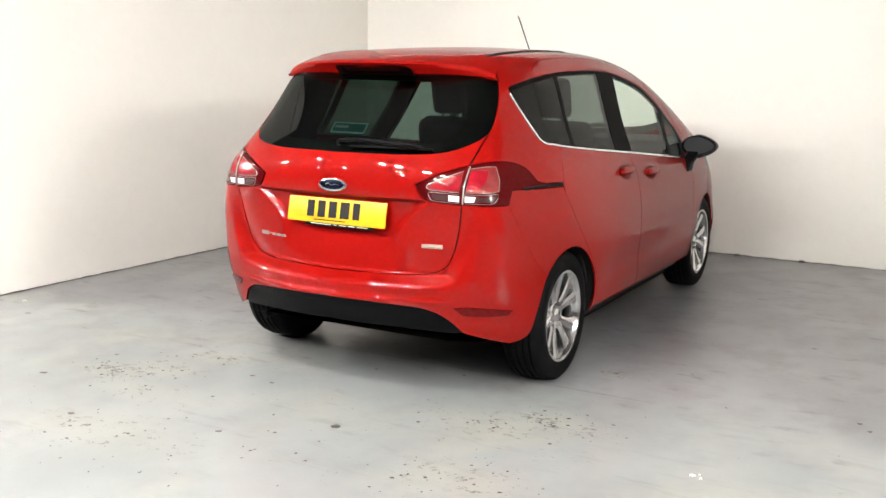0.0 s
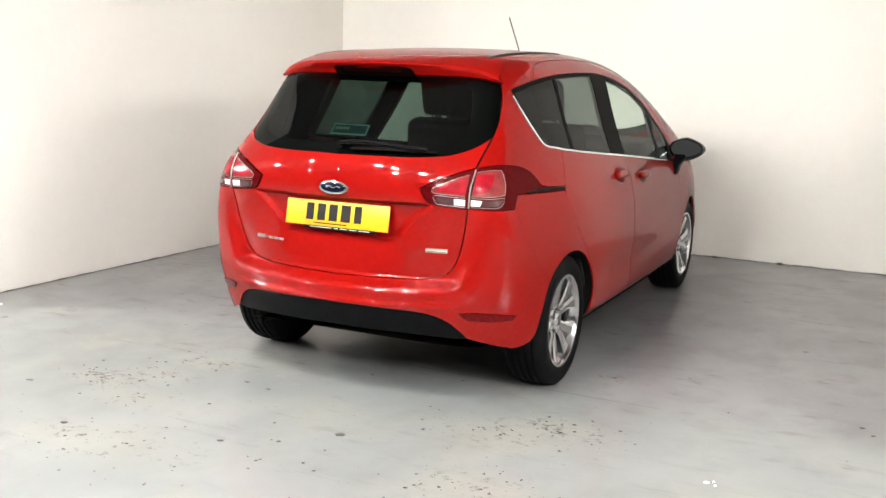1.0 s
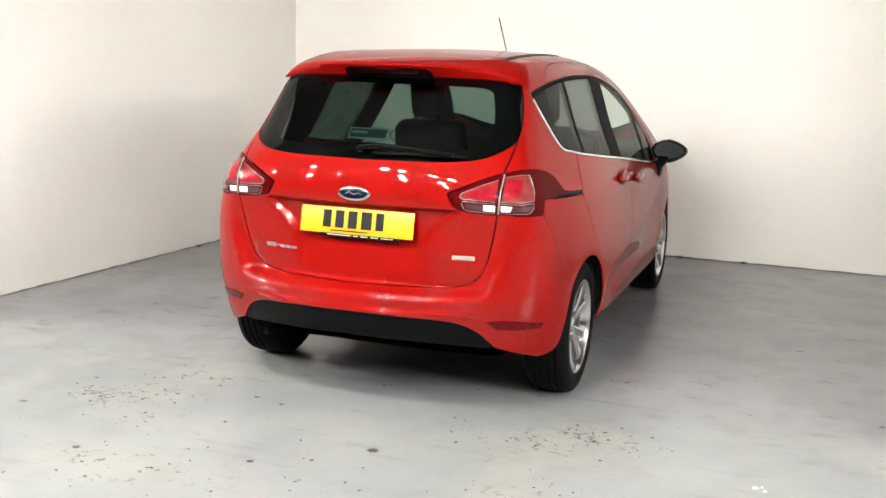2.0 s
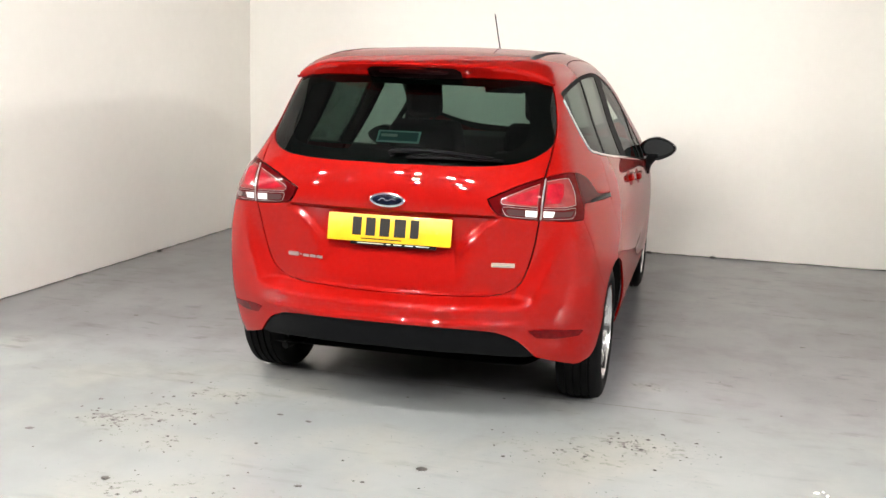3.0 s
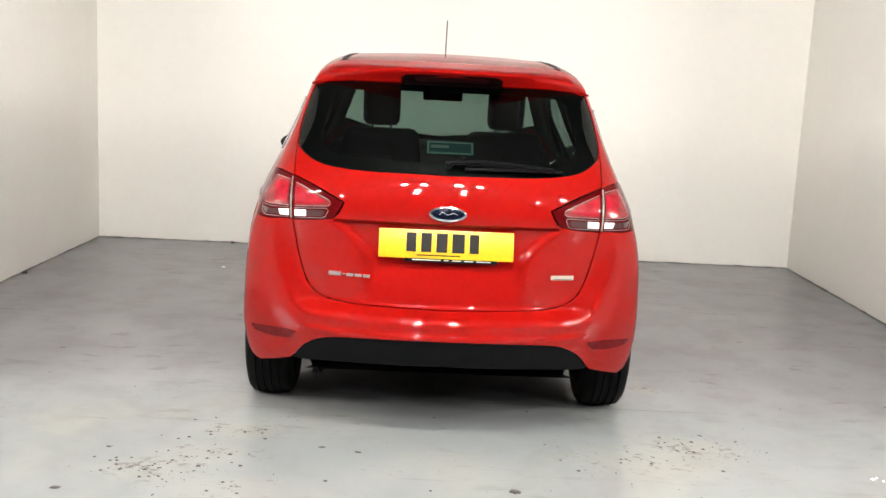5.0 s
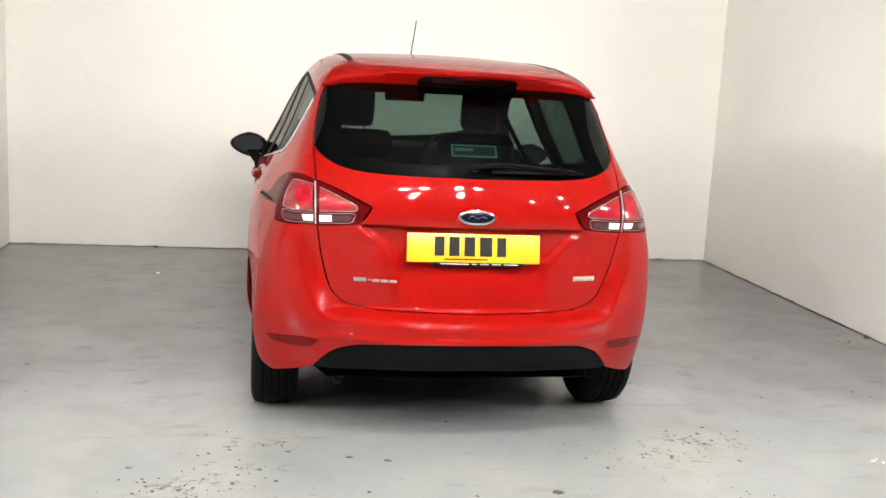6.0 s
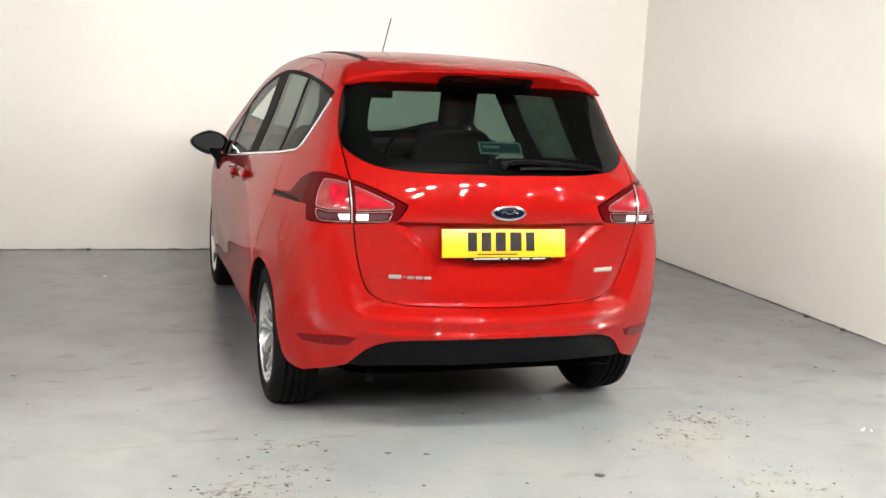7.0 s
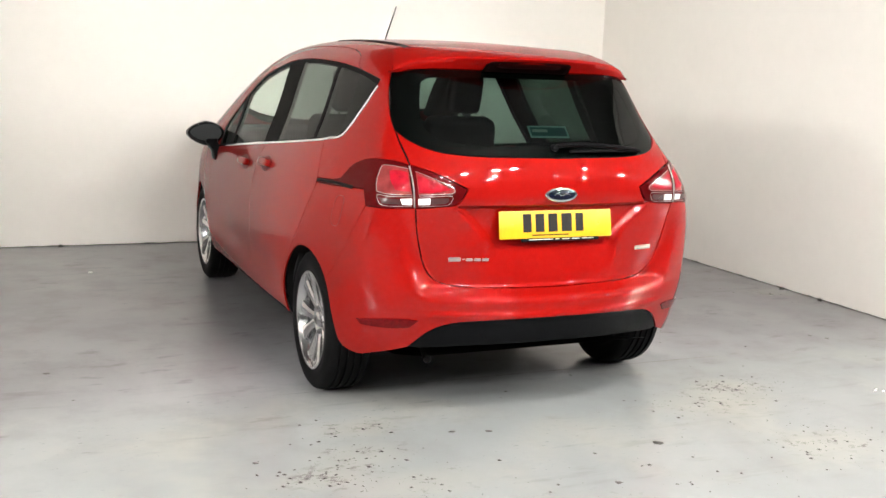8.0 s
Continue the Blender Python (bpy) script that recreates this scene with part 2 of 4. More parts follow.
def catmull(points, step=0.012):
    """A smooth line through points, at even steps."""
    p = np.array(points, float)
    if len(p) == 2:
        n = max(1, int(np.linalg.norm(p[1] - p[0]) / step))
        return p[0] + (p[1] - p[0]) * np.linspace(0, 1, n + 1)[:, None]
    q = np.vstack([2 * p[0] - p[1], p, 2 * p[-1] - p[-2]])
    out = []
    for i in range(1, len(q) - 2):
        n = max(2, int(np.linalg.norm(q[i + 1] - q[i]) / step))
        t = np.linspace(0, 1, n, endpoint=False)[:, None]
        a, b, c, d = q[i - 1:i + 3]
        out.append(0.5 * (2 * b + (c - a) * t + (2 * a - 5 * b + 4 * c - d) * t ** 2 + (3 * b - a - 3 * c + d) * t ** 3))
    return np.vstack(out + [p[-1:]])


def sweep(points, radius, flat=1.0, around=8, up=(0, 0, 1), bm=None):
    """A rod along points; flat squeezes it along the up direction."""
    bm = bm or bmesh.new()
    p = np.array(points, float)
    tang = np.gradient(p, axis=0)
    tang /= np.linalg.norm(tang, axis=1)[:, None]
    ups = np.array(up, float)
    rings = []
    radii = np.broadcast_to(radius, len(p))
    for k, (c, t) in enumerate(zip(p, tang)):
        u = ups if ups.ndim == 1 else ups[k]
        a = np.cross(t, u)
        a /= np.linalg.norm(a) + 1e-9
        b = np.cross(a, t)
        rings.append([bm.verts.new(c + radii[k] * (math.cos(w) * a + flat * math.sin(w) * b)) for w in np.arange(around) * 2 * math.pi / around])
    for one, two in zip(rings, rings[1:]):
        for k in range(around):
            bm.faces.new((one[k], one[(k + 1) % around], two[(k + 1) % around], two[k]))
    bm.faces.new(rings[0][::-1])
    bm.faces.new(rings[-1])
    return bm




# ---- form of the car's body: one smooth surface, from which every panel is cut ----
def spline(points):
    """A natural cubic through (x, y) points, straight beyond its ends."""
    px, py = (np.array(c, float) for c in zip(*points))
    n, h = len(px), np.diff(px)
    a, r = np.eye(n), np.zeros(n)
    for i in range(1, n - 1):
        a[i, i - 1:i + 2] = h[i - 1], 2 * (h[i - 1] + h[i]), h[i]
        r[i] = 6 * ((py[i + 1] - py[i]) / h[i] - (py[i] - py[i - 1]) / h[i - 1])
    m = np.linalg.solve(a, r)

    def curve(q):
        q = np.asarray(q, float)
        c = np.clip(q, px[0], px[-1])
        i = np.clip(np.searchsorted(px, c) - 1, 0, n - 2)
        d, e, w = c - px[i], px[i + 1] - c, h[i]
        value = (m[i] * e ** 3 + m[i + 1] * d ** 3) / (6 * w) + (py[i] / w - m[i] * w / 6) * e + (py[i + 1] / w - m[i + 1] * w / 6) * d
        first = (py[1] - py[0]) / h[0] - m[1] * h[0] / 6
        last = (py[-1] - py[-2]) / h[-1] + m[-2] * h[-1] / 6
        return value + np.minimum(q - px[0], 0) * first + np.maximum(q - px[-1], 0) * last
    return curve


def smax(a, b, k):
    """The greater of two fields, with a rounding of size k where they meet."""
    h = np.maximum(k - np.abs(a - b), 0) / k
    return np.maximum(a, b) + h ** 3 * k / 6


# half width by height
SIDE = spline([(0.12, 0.775), (0.25, 0.83), (0.40, 0.868), (0.55, 0.872), (0.70, 0.872), (0.85, 0.855), (0.95, 0.826), (1.05, 0.778), (1.20, 0.705), (1.35, 0.645), (1.50, 0.585)])
# how much narrower towards the tail and the nose
NARROW = spline([(-0.2, 0.155), (0.0, 0.105), (0.3, 0.054), (0.7, 0.012), (1.2, 0.0), (1.8, 0.0), (2.6, 0.0), (3.2, 0.024), (3.6, 0.10), (4.0, 0.24)])
# the tail on the middle line, by height
TAIL = spline([(0.15, 0.06), (0.24, -0.03), (0.34, -0.085), (0.40, -0.099), (0.44, -0.106), (0.456, -0.1125), (0.467, -0.1165), (0.480, -0.1100), (0.505, -0.1085), (0.524, -0.1075), (0.537, -0.0985), (0.546, -0.086), (0.555, -0.063), (0.563, -0.037), (0.572, -0.023), (0.59, -0.0175), (0.64, -0.015), (0.74, -0.013), (0.84, -0.018), (0.92, -0.035), (1.00, -0.035), (1.06, -0.015), (1.14, 0.038), (1.25, 0.138), (1.36, 0.243), (1.46, 0.338)])
# the same out by the corners, with no ledge
CORNER = spline([(0.15, 0.06), (0.24, -0.03), (0.34, -0.085), (0.40, -0.100), (0.46, -0.112), (0.54, -0.103), (0.62, -0.072), (0.70, -0.046), (0.78, -0.031), (0.86, -0.027), (0.92, -0.035), (1.00, -0.035), (1.06, -0.015), (1.14, 0.038), (1.25, 0.138), (1.36, 0.243), (1.46, 0.338)])
GATE = spline([(0.40, 0.51), (0.56, 0.51), (0.62, 0.53), (0.68, 0.56), (0.77, 0.585), (0.90, 0.60)])
# how the tail falls away to the sides, by height
BOW = spline([(0.2, 0.38), (0.5, 0.34), (0.65, 0.24), (0.8, 0.17), (0.95, 0.18), (1.1, 0.31), (1.18, 0.36), (1.3, 0.325), (1.45, 0.22)])
# roof, windscreen and bonnet on the middle line
TOP = spline([(0.1, 1.475), (0.4, 1.518), (0.8, 1.55), (1.3, 1.566), (1.7, 1.558), (2.0, 1.536), (2.25, 1.495), (2.5, 1.425), (2.8, 1.298), (3.1, 1.130), (3.4, 0.94)])
BONNET = spline([(2.9, 0.99), (3.2, 0.95), (3.5, 0.90), (3.8, 0.80), (3.95, 0.68)])


def ease(a):
    """A soft step from nought to one."""
    a = np.clip(a, 0, 1)
    return a ** 3 * (a * (6 * a - 15) + 10)


def field(x, y, z):
    """Below nought within the body, above it outside."""
    x = np.abs(x)
    side = x - SIDE(z) + NARROW(y) * (0.55 + 0.45 * np.clip((z - 0.3) / 0.4, 0, 1) + 0.2 * np.clip((z - 0.7) / 0.2, 0, 1))
    scoop = 0.015 * np.exp(-((z - 0.45 - 0.03 * (y - 1.8)) / 0.08) ** 2) * ease((y - 0.95) / 0.40) * ease((2.80 - y) / 0.70)
    side = side + scoop
    out = np.clip((x - GATE(np.clip(z, 0.4, 0.9)) + 0.02) / 0.11, 0, 1)
    out = out * out * (3 - 2 * out)
    tail = TAIL(z) * (1 - out) + CORNER(z) * out + BOW(z) * x ** 2 * (1 + 0.5 * x ** 2) - y
    top = z - np.maximum(TOP(y), BONNET(np.maximum(y, 2.9))) + 0.075 * x ** 2
    nose = y - 3.97 + 0.35 * x ** 2 + 0.3 * (z - 0.55) ** 2
    f = smax(side, tail, 0.16)
    f = smax(f, top, 0.185)
    f = smax(f, nose, 0.15)
    return f


XC, YC, ZC, RC, RV = 0.3, 0.75, 0.85, 0.5, 0.6
BEND = RC * math.pi / 2


def cast(o, d):
    """Where rays from points within meet the surface."""
    near, far = np.zeros(len(o)), np.full(len(o), 5.0)
    for _ in range(34):
        mid = (near + far) / 2
        p = o + d * mid[:, None]
        out = field(*p.T) > 0
        far, near = np.where(out, mid, far), np.where(out, near, mid)
    return o + d * far[:, None]


def slope(p):
    """The surface's outward direction."""
    e = 1e-3
    g = np.stack([field(*(p + e * u).T) - field(*(p - e * u).T) for u in np.eye(3)], 1)
    return g / np.linalg.norm(g, axis=1)[:, None]


def wrap(sv):
    """From the chart that runs round the body (s along it, v upwards) to the surface."""
    sv = np.asarray(sv, float)
    sign, s, v = np.where(sv[:, 0] < 0, -1.0, 1.0), np.abs(sv[:, 0]) - XC, sv[:, 1]
    phi = np.clip(s / RC, 0, math.pi / 2)
    o = np.stack([XC + np.minimum(s, 0), YC + np.maximum(s - BEND, 0), np.minimum(v, ZC)], 1)
    psi = np.maximum(v - ZC, 0) / RV
    d = np.stack([np.sin(phi) * np.cos(psi), -np.cos(phi) * np.cos(psi), np.sin(psi)], 1)
    p = cast(o, d)
    p[:, 0] *= sign
    return p


def unwrap(p):
    """The chart's coordinates of points in space."""
    p = np.asarray(p, float)
    x, y, z = np.abs(p[:, 0]), p[:, 1], p[:, 2]
    phi = np.clip(np.arctan2(x - XC, YC - y), 0, math.pi / 2)
    s = np.where(y > YC, BEND + y - YC, np.where(x < XC, x - XC, RC * phi))
    d = np.where(y > YC, x - XC, np.where(x < XC, YC - y, np.hypot(x - XC, YC - y)))
    v = np.where(z > ZC, ZC + RV * np.arctan2(z - ZC, d), z)
    return np.stack([np.where(p[:, 0] < 0, -1, 1) * (s + XC), v], 1)


from mathutils.geometry import delaunay_2d_cdt


def S(y, z):
    """The point of the body's flank at this y and height."""
    return cast(np.array([[0.25, y, z]]), np.array([[1.0, 0, 0]]))[0]


def R(x, z):
    """The point of the tail at this x and height."""
    return cast(np.array([[x, 0.9, z]]), np.array([[0, -1.0, 0]]))[0]


def T(x, y):
    """The point of the roof or bonnet at this x and y."""
    return cast(np.array([[x, y, 0.5]]), np.array([[0, 0, 1.0]]))[0]


def N(x, z):
    """The point of the nose at this x and height."""
    return cast(np.array([[x, 3.0, z]]), np.array([[0, 1.0, 0]]))[0]


def flat_of(p, mode):
    p = np.asarray(p, float)
    return unwrap(p) if mode == "wrap" else p[:, :2] if mode == "top" else p[:, [0, 2]]


def lift(q, mode):
    q = np.asarray(q, float)
    one = np.ones(len(q))
    if mode == "wrap":
        return wrap(q)
    if mode == "top":
        return cast(np.stack([q[:, 0], q[:, 1], 0.5 * one], 1), np.stack([0 * one, 0 * one, one], 1))
    return cast(np.stack([q[:, 0], 3.0 * one, q[:, 1]], 1), np.stack([0 * one, one, 0 * one], 1))


def area(q):
    return 0.5 * np.sum(q[:, 0] * np.roll(q[:, 1], -1) - np.roll(q[:, 0], -1) * q[:, 1])


def inside(q, loops):
    """Which points lie inside the loops, by crossings."""
    hit = np.zeros(len(q), bool)
    for l in loops:
        a, b = l, np.roll(l, -1, 0)
        for (x0, y0), (x1, y1) in zip(a, b):
            if y0 != y1:
                cross = (y0 > q[:, 1]) != (y1 > q[:, 1])
                hit ^= cross & (q[:, 0] < (x1 - x0) * (q[:, 1] - y0) / (y1 - y0) + x0)
    return hit


def inset(q, d):
    """A loop moved inwards by d (outwards for a hole, by a minus sign)."""
    if not d:
        return q
    e = np.roll(q, -1, 0) - np.roll(q, 1, 0)
    n = np.stack([-e[:, 1], e[:, 0]], 1) / (np.linalg.norm(e, axis=1)[:, None] + 1e-9)
    return q + n * d * np.sign(area(q))


def loop_of(chains, mode, step=0.012, mirror=False):
    """One closed loop on the chart from chains of points; mirror adds the other half, past the middle line."""
    p = np.vstack([catmull(c, step)[:-1] for c in chains] + ([] if not mirror else [np.array(chains[-1][-1:])]))
    q = flat_of(p, mode)
    if mirror:
        other = q[::-1] * (-1, 1)
        q = np.vstack([q, other])
    keep = np.linalg.norm(q - np.roll(q, 1, 0), axis=1) > 1e-4
    return q[keep]


def panel(name, chains, mat, parent, label="", side=1, mode="wrap", holes=(), mirror=False, step=0.03, gap=0.0015, out=0.0, depth=0.012, sink=None, edge=0.012, cuts=(), twin=True):
    """A sheet cut from the body's surface along an outline, with a turned-in rim. holes: outlines left open. sink: how deep each place is pressed in."""
    loops = [inset(loop_of(chains, mode, edge, mirror), gap)]
    for h in holes:
        loops.append(inset(loop_of(h, mode, edge), -gap))
        if mirror and twin:
            loops.append(loops[-1][::-1] * (-1, 1))
    low, high = loops[0].min(0), loops[0].max(0)
    gx, gy = np.meshgrid(np.arange(low[0] + step / 2, high[0], step), np.arange(low[1] + step / 2, high[1], step))
    gx = gx + (np.arange(len(gx)) % 2)[:, None] * step / 2
    grid = np.stack([gx.ravel(), gy.ravel()], 1)
    grid = grid[inside(grid, loops)]
    rim = np.vstack(loops)
    if len(grid):
        near = np.array([np.min(np.sum((rim - g) ** 2, 1)) for g in grid])
        grid = grid[near > (0.45 * step) ** 2]
    lines = [flat_of(catmull(c, edge), mode) for c in cuts]
    for l in lines:
        near = np.array([np.min(np.sum((l - g) ** 2, 1)) for g in grid])
        grid = grid[near > (0.35 * step) ** 2]
    edges, start = [], 0
    for l in loops:
        edges += [(start + k, start + (k + 1) % len(l)) for k in range(len(l))]
        start += len(l)
    for l in lines:
        edges += [(start + k, start + k + 1) for k in range(len(l) - 1)]
        start += len(l)
    pts = np.vstack([rim] + lines + [grid])
    v2, _, tris, *_ = delaunay_2d_cdt([Vector(p) for p in pts], edges, [], 0, 1e-6)
    v2 = np.array([tuple(v) for v in v2])
    tris = np.array([t for t in tris if len(t) == 3])
    tris = tris[inside(v2[tris].mean(1), loops)]
    p = lift(v2, mode)
    n = slope(p)
    p = p + n * out
    if sink is not None:
        e = 0.0015
        dx, dz = ((sink(p + u) - sink(p - u)) / (2 * e) for u in (np.array((e, 0, 0)), np.array((0, 0, e))))
        p = p + np.array([0, 1.0, 0]) * np.asarray(sink(p))[:, None]
        n = n - n[:, 1:2] * np.stack([dx, 0 * dx, dz], 1)
        n /= np.linalg.norm(n, axis=1)[:, None]
    # turn every face outwards
    a, b, c = p[tris[:, 0]], p[tris[:, 1]], p[tris[:, 2]]
    wrong = np.einsum("ij,ij->i", np.cross(b - a, c - a), n[tris[:, 0]]) < 0
    tris[wrong] = tris[wrong][:, ::-1]
    verts, normals, faces = list(p), list(n), [tuple(t) for t in tris]
    # the rim
    count = {}
    for t in faces:
        for k in range(3):
            count[(t[k], t[(k + 1) % 3])] = 1
    border = [(i, j) for i, j in count if (j, i) not in count]
    made = {}
    for i, j in border:
        for k in (i, j):
            if k not in made:
                made[k] = len(verts)
                verts += [p[k], p[k] - n[k] * depth]
                normals += [np.zeros(3), np.zeros(3)]
        o = np.cross(p[j] - p[i], n[i])
        o /= np.linalg.norm(o) + 1e-9
        for k in (made[i], made[j]):
            normals[k] = normals[k] + o
            normals[k + 1] = normals[k + 1] + o
        faces.append((made[j], made[i], made[i] + 1, made[j] + 1))
    verts, normals = np.array(verts), np.array(normals)
    length = np.linalg.norm(normals, axis=1)[:, None]
    normals = np.where(length > 1e-6, normals / np.maximum(length, 1e-6), (0, 0, 1))
    if side < 0:
        verts, normals, faces = verts * (-1, 1, 1), normals * (-1, 1, 1), [f[::-1] for f in faces]
    return finish(name, verts, faces, mat, parent, label, normals=normals)


def ribbon(name, chain, width, mat, parent, label="", side=1, rise=0.003, across=(0, 0, 1), thick=0.004):
    """A moulding of even width that lies on the surface along a chain."""
    p = catmull(chain, 0.02)
    n = slope(p)
    t = np.gradient(p, axis=0)
    t /= np.linalg.norm(t, axis=1)[:, None]
    w = np.cross(t, n)
    w *= np.sign(w @ np.array(across, float))[:, None]
    rows = [(0.5, -0.004), (0.5, rise - thick * 0.5), (0.38, rise), (-0.38, rise), (-0.5, rise - thick * 0.5), (-0.5, -0.004)]
    verts = np.vstack([p + w * (a * width) + n * b for a, b in rows])
    k, m = len(p), len(rows)
    faces = [(r * k + i, r * k + i + 1, (r + 1) * k + i + 1, (r + 1) * k + i) for r in range(m - 1) for i in range(k - 1)]
    verts *= (side, 1, 1)
    bm = bmesh.new()
    vs = [bm.verts.new(v) for v in verts]
    for f in faces:
        bm.faces.new([vs[i] for i in f])
    return part(name, bm, mat, parent, label, angle=60)


def arc(cy, cz, r, a0, a1, n=24):
    """Points of a wheel arch on the flank, from angle a0 to a1 in degrees (0 is ahead, 90 up)."""
    return [S(cy + r * math.cos(radians(a)), cz + r * math.sin(radians(a))) for a in np.linspace(a0, a1, n)]


# ---- the room ----
def slab(name, low, high, mat, label, category, parent=None):
    size, mid = [b - a for a, b in zip(low, high)], [(a + b) / 2 for a, b in zip(low, high)]
    ob = part(name, box(size, mid), mat, parent, smooth=False)
    return tagged(ob, label, category, kind="structure")


XL, XR, YB, TOPZ, MOUTH = -2.87, 2.90, 4.50, 3.30, 0.15
# Unseen slab, added dark so the tail mirrors no bright floor.
slab("floor_hall", (-9, -13, -0.2), (9, -2.302, 0.0), HALL_FLOOR, "unseen hall floor, coloured dark to keep reflections dark", "floor")
slab("floor", (-9, -2.3, -0.2), (9, YB + 0.15, 0.0), FLOOR, "grey painted concrete floor, worn and stained", "floor")
slab("wall_back", (XL - 0.2, YB, 0.004), (XR + 0.2, YB + 0.15, TOPZ), WALL, "white painted back wall of the bay", "wall")
slab("wall_left", (XL - 0.15, MOUTH, 0.004), (XL, YB + 0.02, TOPZ - 0.002), WALL, "white painted side wall of the bay", "wall")
slab("wall_right", (XR, MOUTH, 0.004), (XR + 0.15, YB + 0.02, TOPZ - 0.002), WALL, "white painted side wall of the bay", "wall")
slab("wall_far_left", (-9.15, -13, 0.0), (-9, YB + 0.15, TOPZ), HALL, "unseen hall wall, coloured dark for an unlit hall", "wall")
slab("wall_far_right", (9, -13, 0.0), (9.15, YB + 0.15, TOPZ), HALL, "unseen hall wall, coloured dark for an unlit hall", "wall")
slab("wall_front", (-9, -13.15, 0.0), (9, -13, TOPZ), HALL, "unseen wall across the hall, coloured dark for an unlit hall", "wall")
slab("wall_side_left", (-9, YB, 0.0), (XL - 0.2, YB + 0.15, TOPZ), HALL, "unseen wall beside the bay, coloured dark for an unlit hall", "wall")
slab("wall_side_right", (XR + 0.2, YB, 0.0), (9, YB + 0.15, TOPZ), HALL, "unseen wall beside the bay, coloured dark for an unlit hall", "wall")
slab("ceiling", (-9.15, -13.15, TOPZ), (9.15, YB + 0.15, TOPZ + 0.15), CEILING, "unseen hall ceiling, coloured dark to keep reflections dark", "ceiling")


def ceiling_light():
    """A batten hung on two rods under the ceiling, with a bare glowing tube."""
    root = new("ceiling_light")
    drop = TOPZ - LIGHT_Z
    part("housing", box((0.30, 0.11, 0.045), (0, 0, 0.075), 0.008), HOUSING, root)
    for x in (-0.10, 0.10):
        part("rod", sweep(catmull([(x, 0, 0.09), (x, 0, drop)], 0.2), 0.006, around=6, up=(1, 0, 0)), HOUSING, root)
    for x in (-0.14, 0.14):
        part("end_cap", box((0.02, 0.10, 0.10), (x, 0, 0.03), 0.004), HOUSING, root)
    part("tube", lathe([(-0.125, 0.0), (-0.125, 0.020), (0.125, 0.020), (0.125, 0.0)], 14), TUBE, root, "glowing white fluorescent tube")
    return tagged(root, "dark grey batten light hung from the ceiling, switched on", "ceiling light", "ceiling lights of the hall")


light = ceiling_light()
light.matrix_basis = pose(*LIGHTS[0][:2], LIGHT_Z)
for x, y, length in LIGHTS[1:]:
    copy_thing(light, pose(x, y, LIGHT_Z) @ Matrix.Diagonal((length, 1, 1, 1)))


# ---- the car ----
car = new("car")
car.matrix_basis = pose(0, 0, 0, 0, 0, YAW)
tagged(car, "red five-door compact people carrier parked in a white bay", "car")

AXLE_R, AXLE_F, HUB, ARCH = 0.66, 3.149, 0.305, 0.338

# outlines: the lamp, the windows, the seams
SPLIT_TOP, SPLIT_BOT = R(0.604, 1.051), R(0.600, 0.889)
lamp_tip = R(0.400, 0.966)
lamp_in = [[SPLIT_TOP, R(0.58, 1.044), R(0.51, 1.018), R(0.44, 0.985), lamp_tip], [lamp_tip, R(0.418, 0.93), R(0.440, 0.904)], [R(0.440, 0.904), R(0.50, 0.897), SPLIT_BOT], [SPLIT_BOT, SPLIT_TOP]]
lamp_top = [SPLIT_TOP, R(0.655, 1.064), S(0.27, 1.060), S(0.33, 1.047), S(0.385, 1.022), S(0.43, 0.966)]
strip_top, strip_end, strip_bot = [S(0.43, 0.966), S(0.50, 0.953), S(0.645, 0.944)], [S(0.645, 0.944), S(0.636, 0.924)], [S(0.636, 0.924), S(0.42, 0.932), S(0.27, 0.941), S(0.215, 0.942)]
lamp_out_edge = [S(0.215, 0.942), S(0.17, 0.884)]
lamp_under = [S(0.17, 0.884), R(0.70, 0.884), R(0.66, 0.887), SPLIT_BOT]
lamp_out = [lamp_top, strip_top, strip_end, strip_bot, lamp_out_edge, lamp_under, [SPLIT_BOT, SPLIT_TOP]]

GLASS_SIDE = [R(0.566, 1.402), R(0.592, 1.328), R(0.610, 1.236), R(0.612, 1.178)]
GLASS_LOW = [R(0.612, 1.178), R(0.580, 1.144), R(0.521, 1.113), R(0.432, 1.096), R(0.278, 1.089), R(0.0, 1.087)]
GLASS_TOP = [R(0.0, 1.448), R(0.25, 1.442), R(0.45, 1.425), R(0.566, 1.402)]

SEAM_UP = [R(0.612, 1.178), R(0.611, 1.125), R(0.607, 1.08), SPLIT_TOP]
SEAM_DOWN = [SPLIT_BOT, R(0.595, 0.85), R(0.580, 0.767), R(0.555, 0.675), R(0.525, 0.617), R(0.470, 0.582), R(0.38, 0.569), R(0.2, 0.565), R(0.0, 0.563)]

DLO_LOW = [S(0.640, 1.124), S(0.806, 1.100), S(1.129, 1.067), S(1.511, 1.032), S(1.947, 0.991), S(2.40, 0.948), S(2.62, 0.928)]
DLO_TAIL = [S(0.474, 1.371), S(0.520, 1.263), S(0.566, 1.186), S(0.600, 1.140), S(0.640, 1.124)]
DLO_TOP = [S(0.474, 1.371), S(0.69, 1.407), S(0.915, 1.431), S(1.143, 1.444), S(1.387, 1.451), S(1.603, 1.451), S(1.82, 1.438), S(2.06, 1.401), S(2.28, 1.345), S(2.47, 1.250), S(2.60, 1.140), S(2.68, 1.03), S(2.62, 0.928)]
FRAME_SEAM = [S(0.70, 1.409), S(0.755, 1.437), T(0.573, 0.80), T(0.554, 0.95), T(0.546, 1.26), T(0.543, 1.77), T(0.560, 2.08), S(2.34, 1.385), S(2.55, 1.268), S(2.69, 1.135), S(2.77, 1.00), S(2.76, 0.92)]
